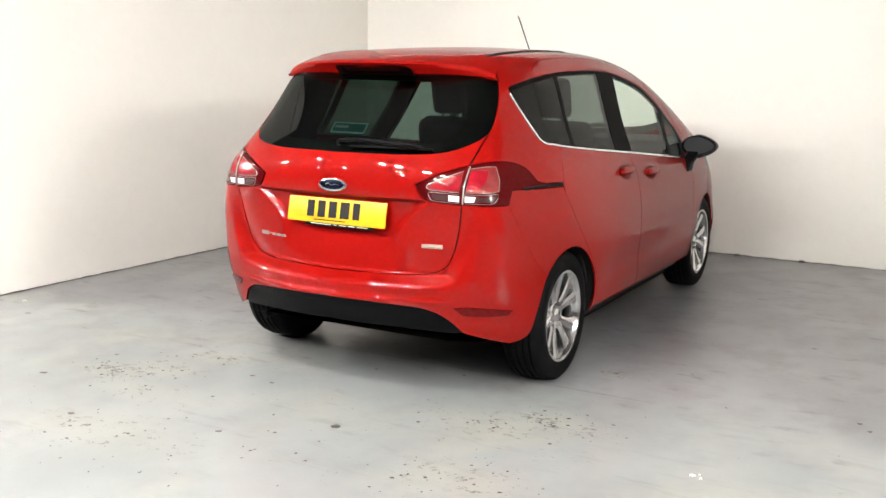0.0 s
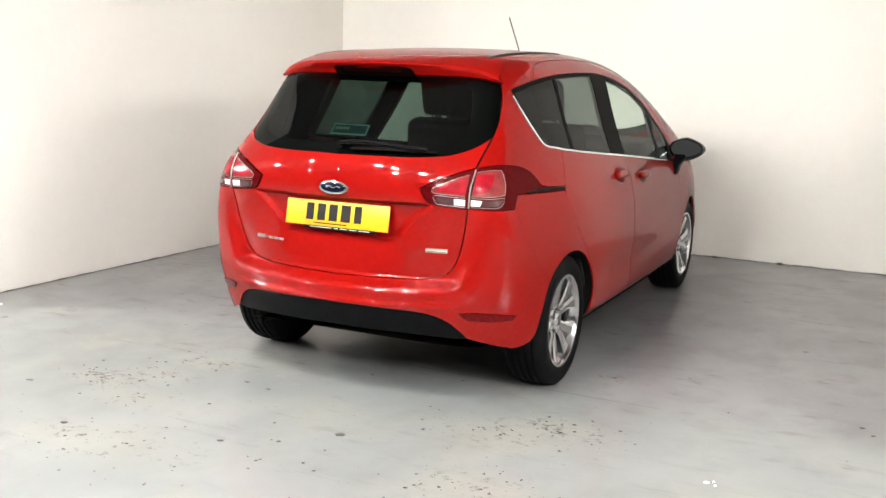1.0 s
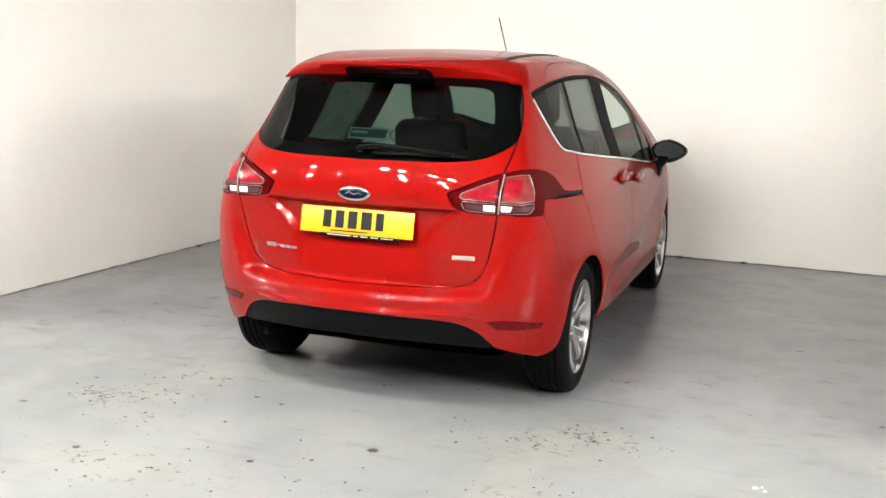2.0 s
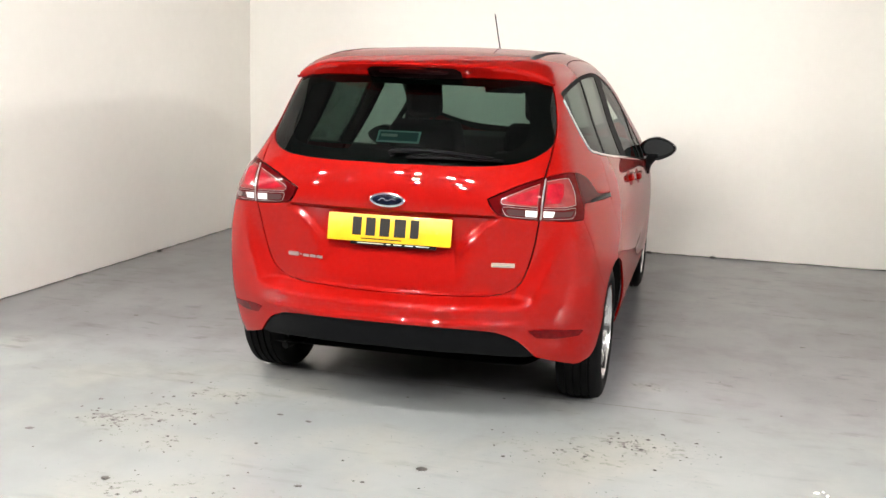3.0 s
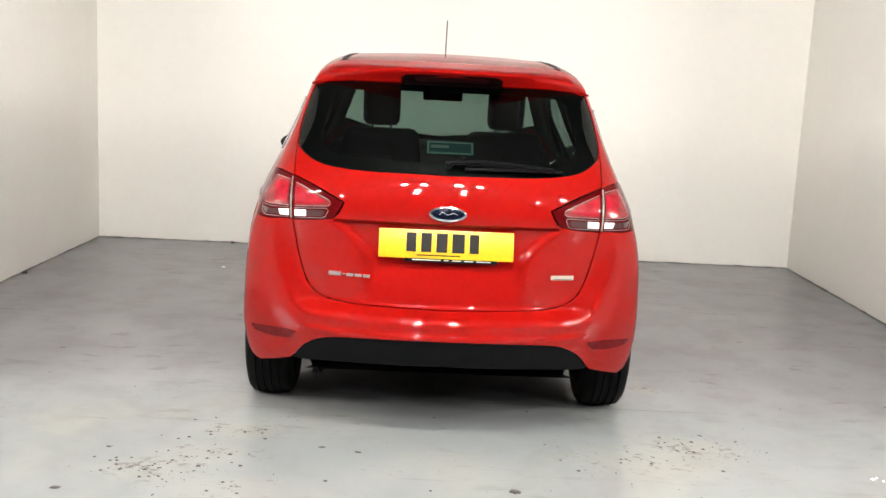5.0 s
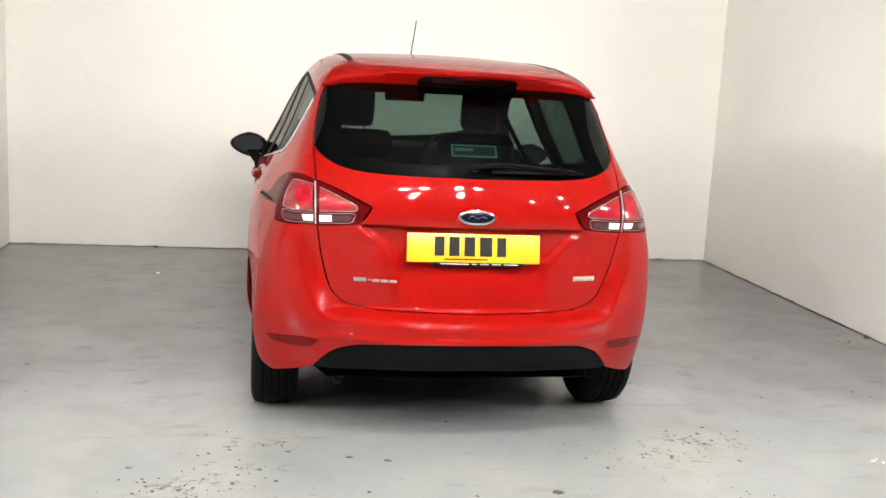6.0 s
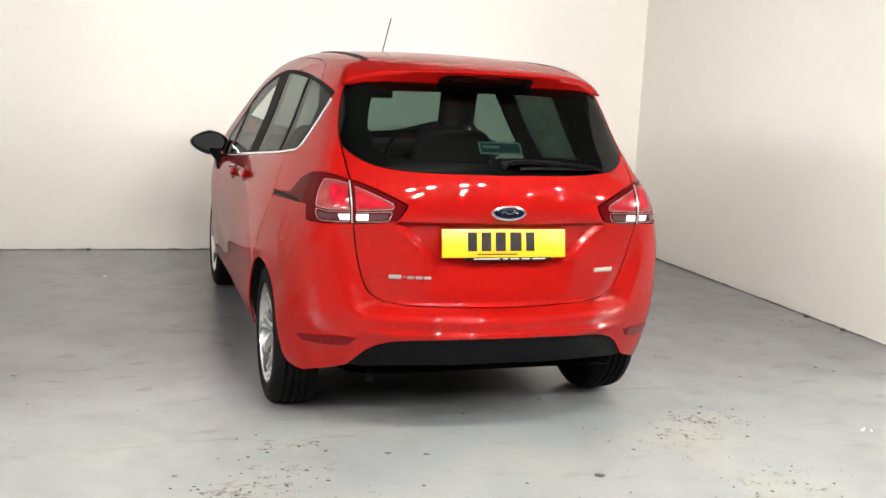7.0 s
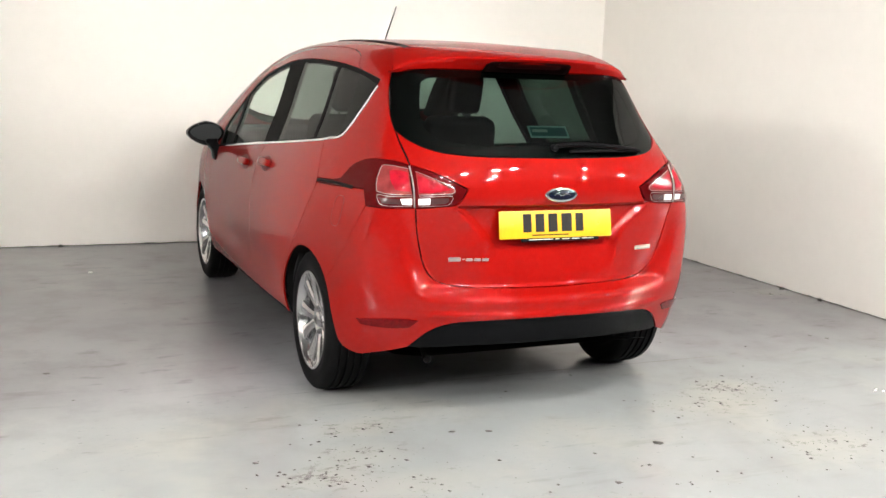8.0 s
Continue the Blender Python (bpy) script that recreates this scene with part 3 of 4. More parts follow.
DOOR_TAIL = [S(0.775, 1.104), S(0.70, 1.01), S(0.652, 0.945), S(0.645, 0.90), S(0.668, 0.845), S(0.737, 0.735), S(0.86, 0.605), S(0.955, 0.50), S(1.015, 0.40), S(1.040, 0.285)]
B_SEAM = [S(1.600, 1.025), S(1.640, 0.93), S(1.652, 0.79), S(1.675, 0.58), S(1.70, 0.272)]
A_SEAM = [S(2.66, 0.925), S(2.73, 0.80), S(2.765, 0.60), S(2.755, 0.262)]


def belt(y):
    return float(np.interp(y, [0.64, 0.806, 1.129, 1.511, 1.947, 2.40, 2.62], [1.124, 1.100, 1.067, 1.032, 0.991, 0.948, 0.928]))


def recess(p):
    """The hollow for the number plate: a sharp ledge above, soft sides, running out below."""
    x, z = np.abs(p[:, 0]), p[:, 2]
    top = np.clip((0.903 - z) / 0.018, 0, 1)
    half = 0.29 + 0.14 * np.clip((z - 0.74) / 0.15, 0, 1) ** 1.5
    flank = np.clip((half + 0.03 - x) / 0.055, 0, 1)
    run = np.clip((z - 0.60) / 0.19, 0, 1)
    return 0.026 * top * top * (3 - 2 * top) * flank * flank * (3 - 2 * flank) * run * run * (3 - 2 * run)


tailgate_chains = [GLASS_LOW[::-1], SEAM_UP, lamp_in[0], lamp_in[1], lamp_in[2], SEAM_DOWN]
panel("tailgate", tailgate_chains, RED, car, "red tailgate with a recess for the plate", mirror=True, step=0.011, sink=recess, gap=0.0032, cuts=[[R(x, z) for x in np.linspace(-0.43, 0.43, 25)] for z in (0.904, 0.8995, 0.895, 0.8905, 0.886, 0.882)])
rear_window = panel("rear_window", [GLASS_TOP, GLASS_SIDE, GLASS_LOW], REAR_GLASS, car, "dark tinted rear window", mirror=True, out=-0.003, depth=0.004, gap=0.001)

# Border drawn wide: sides cover for pillar trim, top holds the spoiler's shade.
frit_low = [R(x, z) for x, z in ((-0.512, 1.188), (-0.48, 1.156), (-0.42, 1.139), (-0.278, 1.131), (0.0, 1.128), (0.278, 1.131), (0.42, 1.139), (0.48, 1.156), (0.512, 1.188))]
frit_side = [R(0.512, 1.188), R(0.515, 1.24), R(0.500, 1.31), R(0.478, 1.372)]
frit_top = [R(x, z) for x, z in ((0.478, 1.372), (0.455, 1.389), (0.41, 1.397), (0.25, 1.402), (0.0, 1.404), (-0.25, 1.402), (-0.41, 1.397), (-0.455, 1.389), (-0.478, 1.372))]
frit_back = [p * (-1, 1, 1) for p in frit_side[::-1]]
panel("window_border", [GLASS_TOP, GLASS_SIDE, GLASS_LOW], FRIT, rear_window, "black border of the glass, widened for pillar trim and spoiler shade", mirror=True, out=-0.009, depth=0.001, gap=-0.004, holes=[[frit_low, frit_side, frit_top, frit_back]], twin=False)

BUMP_SEAM = [S(0.17, 0.884), S(0.215, 0.78), S(0.29, 0.66), S(AXLE_R + ARCH * math.cos(radians(135)), HUB + ARCH * math.sin(radians(135)))]
BLACK_TOP = [R(0.600, 0.322), R(0.584, 0.343), R(0.538, 0.395), R(0.479, 0.428), R(0.400, 0.445), R(0.20, 0.456), R(0.0, 0.460)]
bumper_low = [S(0.262, 0.271), S(0.232, 0.267), R(0.72, 0.277), R(0.66, 0.299), R(0.600, 0.322)]
panel("rear_bumper", [SEAM_DOWN[::-1], lamp_under[::-1], BUMP_SEAM, arc(AXLE_R, HUB, ARCH, 135, 174, 10) + [S(0.318, 0.312), S(0.300, 0.287), S(0.262, 0.271)], bumper_low, BLACK_TOP], RED, car, "red body-coloured rear bumper", mirror=True, depth=0.03, step=0.012, gap=0.0004)
panel("bumper_insert", [[R(0.0, 0.460)] + BLACK_TOP[::-1][1:], [R(0.600, 0.322), R(0.56, 0.318)], [R(0.56, 0.318), R(0.35, 0.338), R(0.0, 0.350)]], BLACK_PLASTIC, car, "black textured plastic lower insert", mirror=True, out=-0.006, depth=0.04)

SKY_EDGE = [T(0.46, 0.50), T(0.46, 0.9), T(0.46, 1.4), T(0.46, 1.85), T(0.475, 2.12), T(0.53, 2.40), T(0.60, 2.70), T(0.67, 2.98)]
for side in (1, -1):
    where = "right" if side > 0 else "left"
    panel("body_side", [GLASS_SIDE, SEAM_UP, lamp_top, strip_top, DOOR_TAIL[:3][::-1], [DOOR_TAIL[0], S(0.70, 1.113), DLO_LOW[0]], DLO_TAIL[::-1], [S(0.474, 1.371), S(0.60, 1.394), S(0.70, 1.409)], FRAME_SEAM, [FRAME_SEAM[-1], S(2.90, 0.985), T(0.67, 2.98)], SKY_EDGE[::-1], [SKY_EDGE[0], T(0.52, 0.478), GLASS_SIDE[0]]], RED, car, "red rear pillar and roof side", side, gap=0.002, step=0.018)
    panel("quarter_panel", [strip_bot[::-1], [strip_bot[0]] + DOOR_TAIL[3:], [DOOR_TAIL[-1], S(1.0, 0.27)], arc(AXLE_R, HUB, ARCH, -6, 135, 30), BUMP_SEAM[::-1], lamp_out_edge[::-1]], RED, car, "red rear wing over the wheel", side, depth=0.006, gap=0.0004, step=0.014)
    panel("rear_door", [[DLO_LOW[1]] + DLO_LOW[2:3] + [S(1.511, 1.032), B_SEAM[0]], B_SEAM, [B_SEAM[-1], S(1.4, 0.275), DOOR_TAIL[-1]], DOOR_TAIL[::-1], [DOOR_TAIL[0], DLO_LOW[1]]], RED, car, "red sliding rear door", side, gap=0.002, step=0.014)
    panel("front_door", [[B_SEAM[0], DLO_LOW[4], DLO_LOW[5], DLO_LOW[6], A_SEAM[0]], A_SEAM, [A_SEAM[-1], S(2.2, 0.268), B_SEAM[-1]], B_SEAM[::-1]], RED, car, "red front door", side, gap=0.002, step=0.014)
    panel("front_wing", [[A_SEAM[0], FRAME_SEAM[-1], S(2.90, 0.985)], [S(2.90, 0.985), S(3.2, 0.90), S(3.5, 0.83), S(3.72, 0.72)], [S(3.72, 0.72), S(3.70, 0.58), S(3.47, 0.40)], arc(AXLE_F, HUB, ARCH, 16, 186, 30), [S(AXLE_F - ARCH, 0.262), A_SEAM[-1]], A_SEAM[::-1]], RED, car, "red front wing", side, depth=0.006)
    panel("door_frame", [FRAME_SEAM, [FRAME_SEAM[-1], DLO_TOP[-1]], DLO_TOP[::-1][:-2] + [S(0.70, 1.409)]], RED, car, "red upper door frame", side, gap=0.002, out=-0.001)
    # windows and black pillars
    d1, d2 = [S(0.992, 1.434), S(0.955, 1.27), S(0.912, 1.089)], [S(1.60, 1.449), S(1.54, 1.25), S(1.466, 1.036)]
    d3, d4 = [S(1.81, 1.437), S(1.745, 1.24), S(1.669, 1.017)], [S(2.49, 1.232), S(2.41, 1.10), S(2.34, 0.953)]

    low = lambda a, b: [S(y, belt(y) + 0.006) for y in np.linspace(a, b, 5)]
    top = lambda a, b: [S(y, float(np.interp(y, [0.474, 0.69, 0.915, 1.143, 1.387, 1.603, 1.82, 2.06, 2.28, 2.47, 2.60, 2.68], [1.371, 1.407, 1.431, 1.444, 1.451, 1.451, 1.438, 1.401, 1.345, 1.250, 1.140, 1.03])) - 0.016) for y in np.linspace(a, b, 7)]
    g1 = [[S(0.497, 1.355)] + top(0.52, 0.965)[1:], [top(0.52, 0.965)[-1], S(0.935, 1.27), low(0.66, 0.895)[-1]], low(0.66, 0.895)[::-1], [low(0.66, 0.895)[0], S(0.612, 1.147), S(0.580, 1.188), S(0.535, 1.265), S(0.497, 1.355)]]
    g2 = [top(1.005, 1.575), [top(1.005, 1.575)[-1], S(1.525, 1.25), low(0.93, 1.452)[-1]], low(0.93, 1.452)[::-1], [low(0.93, 1.452)[0], S(0.972, 1.27), top(1.005, 1.575)[0]]]
    g3 = [top(1.825, 2.455), [top(1.825, 2.455)[-1], S(2.385, 1.10), low(1.69, 2.315)[-1]], low(1.69, 2.315)[::-1], [low(1.69, 2.315)[0], S(1.762, 1.24), top(1.825, 2.455)[0]]]
    g4 = [top(2.51, 2.625), [top(2.51, 2.625)[-1], S(2.63, 1.03), low(2.37, 2.57)[-1]], low(2.37, 2.57)[::-1], [low(2.37, 2.57)[0], S(2.44, 1.10), top(2.51, 2.625)[0]]]
    panel("quarter_window", g1, SIDE_GLASS, car, "dark privacy-glass quarter window", side, out=-0.004, depth=0.003, gap=0)
    panel("rear_door_window", g2, SIDE_GLASS, car, "dark privacy-glass door window", side, out=-0.004, depth=0.003, gap=0)
    panel("front_door_window", g3, FRONT_GLASS, car, "clear door window", side, out=-0.004, depth=0.003, gap=0)
    panel("corner_window", g4, FRONT_GLASS, car, "small clear corner window", side, out=-0.004, depth=0.003, gap=0)
    panel("window_frame", [DLO_TAIL, DLO_LOW, DLO_TOP[::-1]], PILLAR, car, "black window surround and door pillars", side, holes=(g1, g2, g3, g4), out=-0.002, gap=0.001, depth=0.02)
    ribbon("chrome_strip", [S(0.468, 1.345), S(0.513, 1.262), S(0.560, 1.184), S(0.594, 1.135), S(0.636, 1.117)] + [S(y, belt(y) - 0.006) for y in (0.70, 0.806, 1.129, 1.511, 1.947, 2.40, 2.60)], 0.011, CHROME, car, "bright chrome waistline strip", side, 0.006)
    # lamps
    for pick, chains in (("inner", lamp_in), ("outer", lamp_out)):
        lamp = panel("tail_lamp", chains, LAMP_DARK, car, "dark red %s tail lamp lens" % pick, side, out=0.003, gap=0.0015, depth=0.03, step=0.02)
        if pick == "inner":
            loop = [[R(0.590, 1.026), R(0.53, 1.003), R(0.455, 0.970)], [R(0.455, 0.970), R(0.450, 0.956), R(0.462, 0.948)], [R(0.462, 0.948), R(0.53, 0.944), R(0.590, 0.941)], [R(0.590, 0.941), R(0.590, 1.026)]]
            red = [[R(0.586, 1.012), R(0.54, 0.996), R(0.49, 0.976), R(0.466, 0.962)], [R(0.466, 0.962), R(0.53, 0.951), R(0.586, 0.949)], [R(0.586, 0.949), R(0.586, 1.012)]]
            white = [[R(0.590, 0.927), R(0.545, 0.929)], [R(0.545, 0.929), R(0.545, 0.905)], [R(0.545, 0.905), R(0.590, 0.903)], [R(0.590, 0.903), R(0.590, 0.927)]]
            smoke = [[R(0.542, 0.929), R(0.475, 0.932)], [R(0.475, 0.932), R(0.472, 0.92), R(0.485, 0.909)], [R(0.485, 0.909), R(0.542, 0.905)], [R(0.542, 0.905), R(0.542, 0.929)]]
            frame_line = [R(0.590, 0.934), R(0.53, 0.936), R(0.462, 0.939), R(0.463, 0.92), R(0.478, 0.903), R(0.53, 0.900), R(0.590, 0.897)]
        else:
            loop = [[R(0.613, 1.035), R(0.66, 1.043), S(0.176, 1.041)], [S(0.176, 1.041), S(0.160, 0.99), S(0.132, 0.945)], [S(0.132, 0.945), R(0.69, 0.939), R(0.613, 0.941)], [R(0.613, 0.941), R(0.613, 1.035)]]
            red = [[R(0.618, 1.022), R(0.65, 1.028), R(0.672, 1.024)], [R(0.672, 1.024), R(0.678, 0.99), R(0.668, 0.955)], [R(0.668, 0.955), R(0.618, 0.952)], [R(0.618, 0.952), R(0.618, 1.022)]]
            white = [[R(0.613, 0.927), R(0.655, 0.924)], [R(0.655, 0.924), R(0.648, 0.903)], [R(0.648, 0.903), R(0.613, 0.903)], [R(0.613, 0.903), R(0.613, 0.927)]]
            smoke = [[R(0.658, 0.924), R(0.69, 0.922), S(0.118, 0.925)], [S(0.118, 0.925), S(0.098, 0.903)], [S(0.098, 0.903), R(0.69, 0.902), R(0.652, 0.903)], [R(0.652, 0.903), R(0.658, 0.924)]]
            frame_line = [R(0.613, 0.934), R(0.69, 0.931), S(0.125, 0.933), S(0.104, 0.899), R(0.69, 0.895), R(0.613, 0.897)]
        panel("lens_window", loop, LAMP_PINK, lamp, "clear pinkish-red lens", side, out=0.0045, gap=0, depth=0.003, step=0.02)
        panel("brake_light", red, LAMP_RED, lamp, "bright red brake light", side, out=0.006, gap=0, depth=0.003, step=0.02)
        panel("reversing_light", white, LAMP_WHITE, lamp, "white reversing light", side, out=0.006, gap=0, depth=0.003, step=0.02)
        panel("indicator", smoke, LAMP_SMOKE, lamp, "smoky clear indicator", side, out=0.005, gap=0, depth=0.003, step=0.02)
        for line in ([p for c in loop[:3] for p in catmull(c, 0.02)[:-1]] + [loop[2][-1]], catmull(frame_line, 0.02)):
            line = np.array(line)
            part("lens_rim", sweep((line + slope(line) * 0.006) * (side, 1, 1), 0.0011, around=6), LAMP_RIM, lamp, "pale silver lens outline")
        if pick == "outer":
            line = catmull([R(0.606, 1.045), R(0.606, 0.97), R(0.603, 0.893)], 0.02)
            part("lens_rim", sweep((line + slope(line) * 0.005) * (side, 1, 1), 0.0032, around=8, up=(0, 1, 0)), LAMP_POST, lamp, "pale silver lens outline")
    panel("reflector", [[R(0.575, 0.442), R(0.64, 0.445), S(0.195, 0.427)], [S(0.195, 0.427), S(0.183, 0.406)], [S(0.183, 0.406), R(0.68, 0.403), R(0.603, 0.411)], [R(0.603, 0.411), R(0.575, 0.442)]], REFLECTOR, car, "dark red bumper reflector", side, out=0.005, gap=0, depth=0.02, step=0.012)
    ribbon("door_rail", [S(0.30, 0.942), S(0.42, 0.943), S(0.52, 0.941), S(0.638, 0.935)], 0.016, BLACK_PLASTIC, car, "black sliding-door rail", side, 0.004)
    # sill and roof moulding
    panel("sill", [[S(1.03, 0.272), S(1.9, 0.268), S(2.80, 0.260)], [S(2.80, 0.260), S(2.79, 0.185)], [S(2.79, 0.185), S(1.9, 0.185), S(1.03, 0.19)], [S(1.03, 0.19), S(1.03, 0.272)]], BLACK_PLASTIC, car, "black plastic sill", side, out=-0.045, depth=0.05)
    ribbon("roof_moulding", [T(0.456, y) for y in (0.53, 0.65, 0.8, 1.0, 1.2, 1.45)], 0.030, BLACK_PLASTIC, car, "black roof moulding", side, 0.003, (1, 0, 0), 0.004)

panel("roof", [[T(0.0, 0.45), T(0.25, 0.46), T(0.46, 0.50)], SKY_EDGE[:5], [T(0.475, 2.12), T(0.3, 2.155), T(0.0, 2.17)]], RED, car, "red roof", mode="top", mirror=True, step=0.04, gap=0.001)
panel("windscreen", [[T(0.0, 2.17), T(0.3, 2.155), T(0.475, 2.12)], SKY_EDGE[4:], [T(0.67, 2.98), T(0.4, 3.22), T(0.0, 3.30)]], FRONT_GLASS, car, "clear windscreen", mode="top", mirror=True, step=0.05, out=-0.003, depth=0.004)
panel("windscreen_base", [[T(0.0, 3.22), T(0.4, 3.14), T(0.66, 2.955)], [T(0.66, 2.955), T(0.67, 2.98)], [T(0.67, 2.98), T(0.4, 3.22), T(0.0, 3.30)]], TRIM, car, "black lower border of the windscreen", mode="top", mirror=True, step=0.05, out=-0.012, depth=0.004)
panel("bonnet", [[T(0.0, 3.30), T(0.4, 3.22), T(0.67, 2.98)], [T(0.67, 2.98), S(2.90, 0.985)], [S(2.90, 0.985), S(3.2, 0.90), S(3.5, 0.83), S(3.72, 0.72)], [S(3.72, 0.72), T(0.45, 3.80), T(0.0, 3.88)]], RED, car, "red bonnet", mode="top", mirror=True, step=0.05)
panel("front_bumper", [[N(0.0, 0.73), N(0.3, 0.72), N(0.55, 0.68), S(3.72, 0.64)], [S(3.72, 0.64), S(3.60, 0.50), S(3.55, 0.22)], [S(3.55, 0.22), N(0.4, 0.20), N(0.0, 0.20)]], RED, car, "red front bumper", mode="front", mirror=True, step=0.05)


# spoiler over the rear window
def spoiler():
    xs = np.linspace(-0.578, 0.578, 61)
    rows = []
    for x in xs:
        q = (x / 0.578) ** 2
        lip = np.array((x, 0.318 + 0.098 * q, 1.420 - 0.016 * q * q))
        crease = np.array((x * (1 - 0.022 * q * q), 0.232 + 0.178 * q, 1.480 - 0.016 * q - 0.042 * q ** 4))
        front = T(abs(x) * (0.93 - 0.05 * q), 0.60) + (0, 0, 0.0012)
        front[0] *= math.copysign(1, x)
        ahead = np.array((front[0] * 0.5 + crease[0] * 0.5, 0.42 + 0.06 * q, front[2] - 0.016 - 0.004 * q))
        inner = np.array((x * 0.985, lip[1] + 0.05, lip[2] + 0.006))
        face = crease * 0.62 + lip * 0.38 + (0, -0.006, -0.004)
        curve = [crease * (1 - t) ** 2 + ahead * 2 * t * (1 - t) + front * t * t for t in (0.05, 0.12, 0.25, 0.4, 0.55, 0.7, 0.85, 1.0)]
        rows.append([inner, lip + (0, 0.006, -0.002), lip, lip + (0, -0.003, 0.008), face, crease + (0, -0.001, -0.006), crease + (0, 0.002, -0.001)] + curve)
    bm = bmesh.new()
    vs = [[bm.verts.new(p) for p in r] for r in rows]
    for a, b in zip(vs, vs[1:]):
        for k in range(len(a) - 1):
            bm.faces.new((a[k], a[k + 1], b[k + 1], b[k]))
    ob = part("spoiler", bm, RED, car, "red roof spoiler over the rear window", angle=70)
    # brake-light recess as a proud strip on its rear face, shade painted in
    for name, w, lo, hi, proud, mat, label in (("brake_light_recess", 0.205, -0.012, 0.046, 0.006, RECESS, "recess under the spoiler, its shade painted near-black red"), ("high_brake_light", 0.150, 0.018, 0.038, 0.008, LAMP_OFF, "dark red high-level brake light")):
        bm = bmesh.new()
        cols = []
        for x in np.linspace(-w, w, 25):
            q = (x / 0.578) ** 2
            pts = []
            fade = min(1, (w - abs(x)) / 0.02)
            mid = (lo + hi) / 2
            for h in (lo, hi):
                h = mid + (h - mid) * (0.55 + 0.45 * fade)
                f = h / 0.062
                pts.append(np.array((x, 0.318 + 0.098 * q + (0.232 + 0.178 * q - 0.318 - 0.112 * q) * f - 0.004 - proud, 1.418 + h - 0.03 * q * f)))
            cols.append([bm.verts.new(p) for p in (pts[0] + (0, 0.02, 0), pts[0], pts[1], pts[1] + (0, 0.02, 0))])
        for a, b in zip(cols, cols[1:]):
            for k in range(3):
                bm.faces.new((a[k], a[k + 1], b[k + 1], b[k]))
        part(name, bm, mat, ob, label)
    return ob


spoiler()


# ---- plate, badges, wiper, aerial ----
def plate():
    tilt = pose(0, -0.0145, 0.820, -10.5)
    root = part("number_plate", box((0.52, 0.006, 0.111), (0, 0, 0), 0.0028, 2), YELLOW, car, "yellow number plate with dark lettering bars")
    root.matrix_basis = tilt
    x = -0.160
    for w in (0.050, 0.052, 0.054, 0.060, 0.048):
        part("plate_bar", box((w - 0.012, 0.0016, 0.074), (x + w / 2, -0.0036, 0.006)), PLATE_BLACK, root, smooth=False)
        x += w + 0.007
    part("small_print", box((0.17, 0.001, 0.005), (-0.03, -0.0035, -0.043)), PLATE_BLACK, root, smooth=False)
    holder = part("plate_holder", box((0.36, 0.012, 0.018), (0.02, 0.004, -0.060), 0.003), BLACK_PLASTIC, root, "black plate holder with pale print")
    x = -0.13
    for w in (0.11, 0.02, 0.035, 0.035, 0.055):
        part("holder_print", box((w, 0.001, 0.004), (x + w / 2, -0.0025, -0.061)), PALE, holder, smooth=False)
        x += w + 0.012
    for side in (-1, 1):
        part("plate_screw", box((0.008, 0.002, 0.008), (side * 0.20, -0.0038, 0.0), 0.002), YELLOW, root)


def oval(name, a, b, depth, mat, parent, label="", around=40):
    bm = bmesh.new()
    rows = [(1.0, 0.0), (1.0, -0.6), (0.96, -0.9), (0.88, -1.0)]
    rings = [[bm.verts.new((a * s * math.cos(w), depth * d, b * s * math.sin(w))) for w in np.arange(around) * 2 * math.pi / around] for s, d in rows]
    for one, two in zip(rings, rings[1:]):
        for k in range(around):
            bm.faces.new((one[k], one[(k + 1) % around], two[(k + 1) % around], two[k]))
    bm.faces.new(rings[-1])
    return part(name, bm, mat, parent, label)


def badge():
    at = R(0.0, 0.943)
    ring = oval("maker_badge", 0.074, 0.030, 0.012, CHROME, car, "chrome-rimmed blue oval badge")
    ring.matrix_basis = pose(at[0], at[1] + 0.002, at[2], -4)
    oval("badge_field", 0.064, 0.0225, 0.0135, BADGE_BLUE, ring, "dark blue badge field")
    line = catmull([(-0.035, -0.0142, -0.004), (-0.02, -0.0142, 0.006), (0.0, -0.0142, -0.003), (0.02, -0.0142, 0.004), (0.037, -0.0142, -0.002)], 0.004)
    part("badge_flourish", sweep(line, 0.0013, around=5), CHROME, ring)


def script_badge():
    """The model's name as plain raised bars."""
    at = R(-0.385, 0.683)
    n = slope(np.array([at]))[0]
    root = part("model_badge", box((0.050, 0.004, 0.016), (-0.045, 0, 0), 0.004), BADGE_SILVER, car, "chrome model badge of plain bars")
    root.matrix_basis = Matrix.Translation(at + n * 0.002) @ Vector(-n).to_track_quat("Y", "Z").to_matrix().to_4x4()
    part("badge_bar", box((0.010, 0.004, 0.004), (-0.008, 0, 0.0), 0.001), BADGE_SILVER, root)
    for k in range(3):
        part("badge_bar", box((0.028, 0.004, 0.011), (0.016 + k * 0.033, 0, -0.002), 0.003), BADGE_SILVER, root)
    at = R(0.462, 0.700)
    n = slope(np.array([at]))[0]
    other = part("engine_badge", box((0.094, 0.005, 0.018), (0, 0, 0), 0.002), material("badge_beige", (0.36, 0.31, 0.25), 0.35, metal=0.4), car, "small oblong beige and chrome badge")
    other.matrix_basis = Matrix.Translation(at + n * 0.002) @ Vector(-n).to_track_quat("Y", "Z").to_matrix().to_4x4()
    part("badge_line", box((0.082, 0.002, 0.0035), (0, -0.003, -0.004)), CHROME, other)


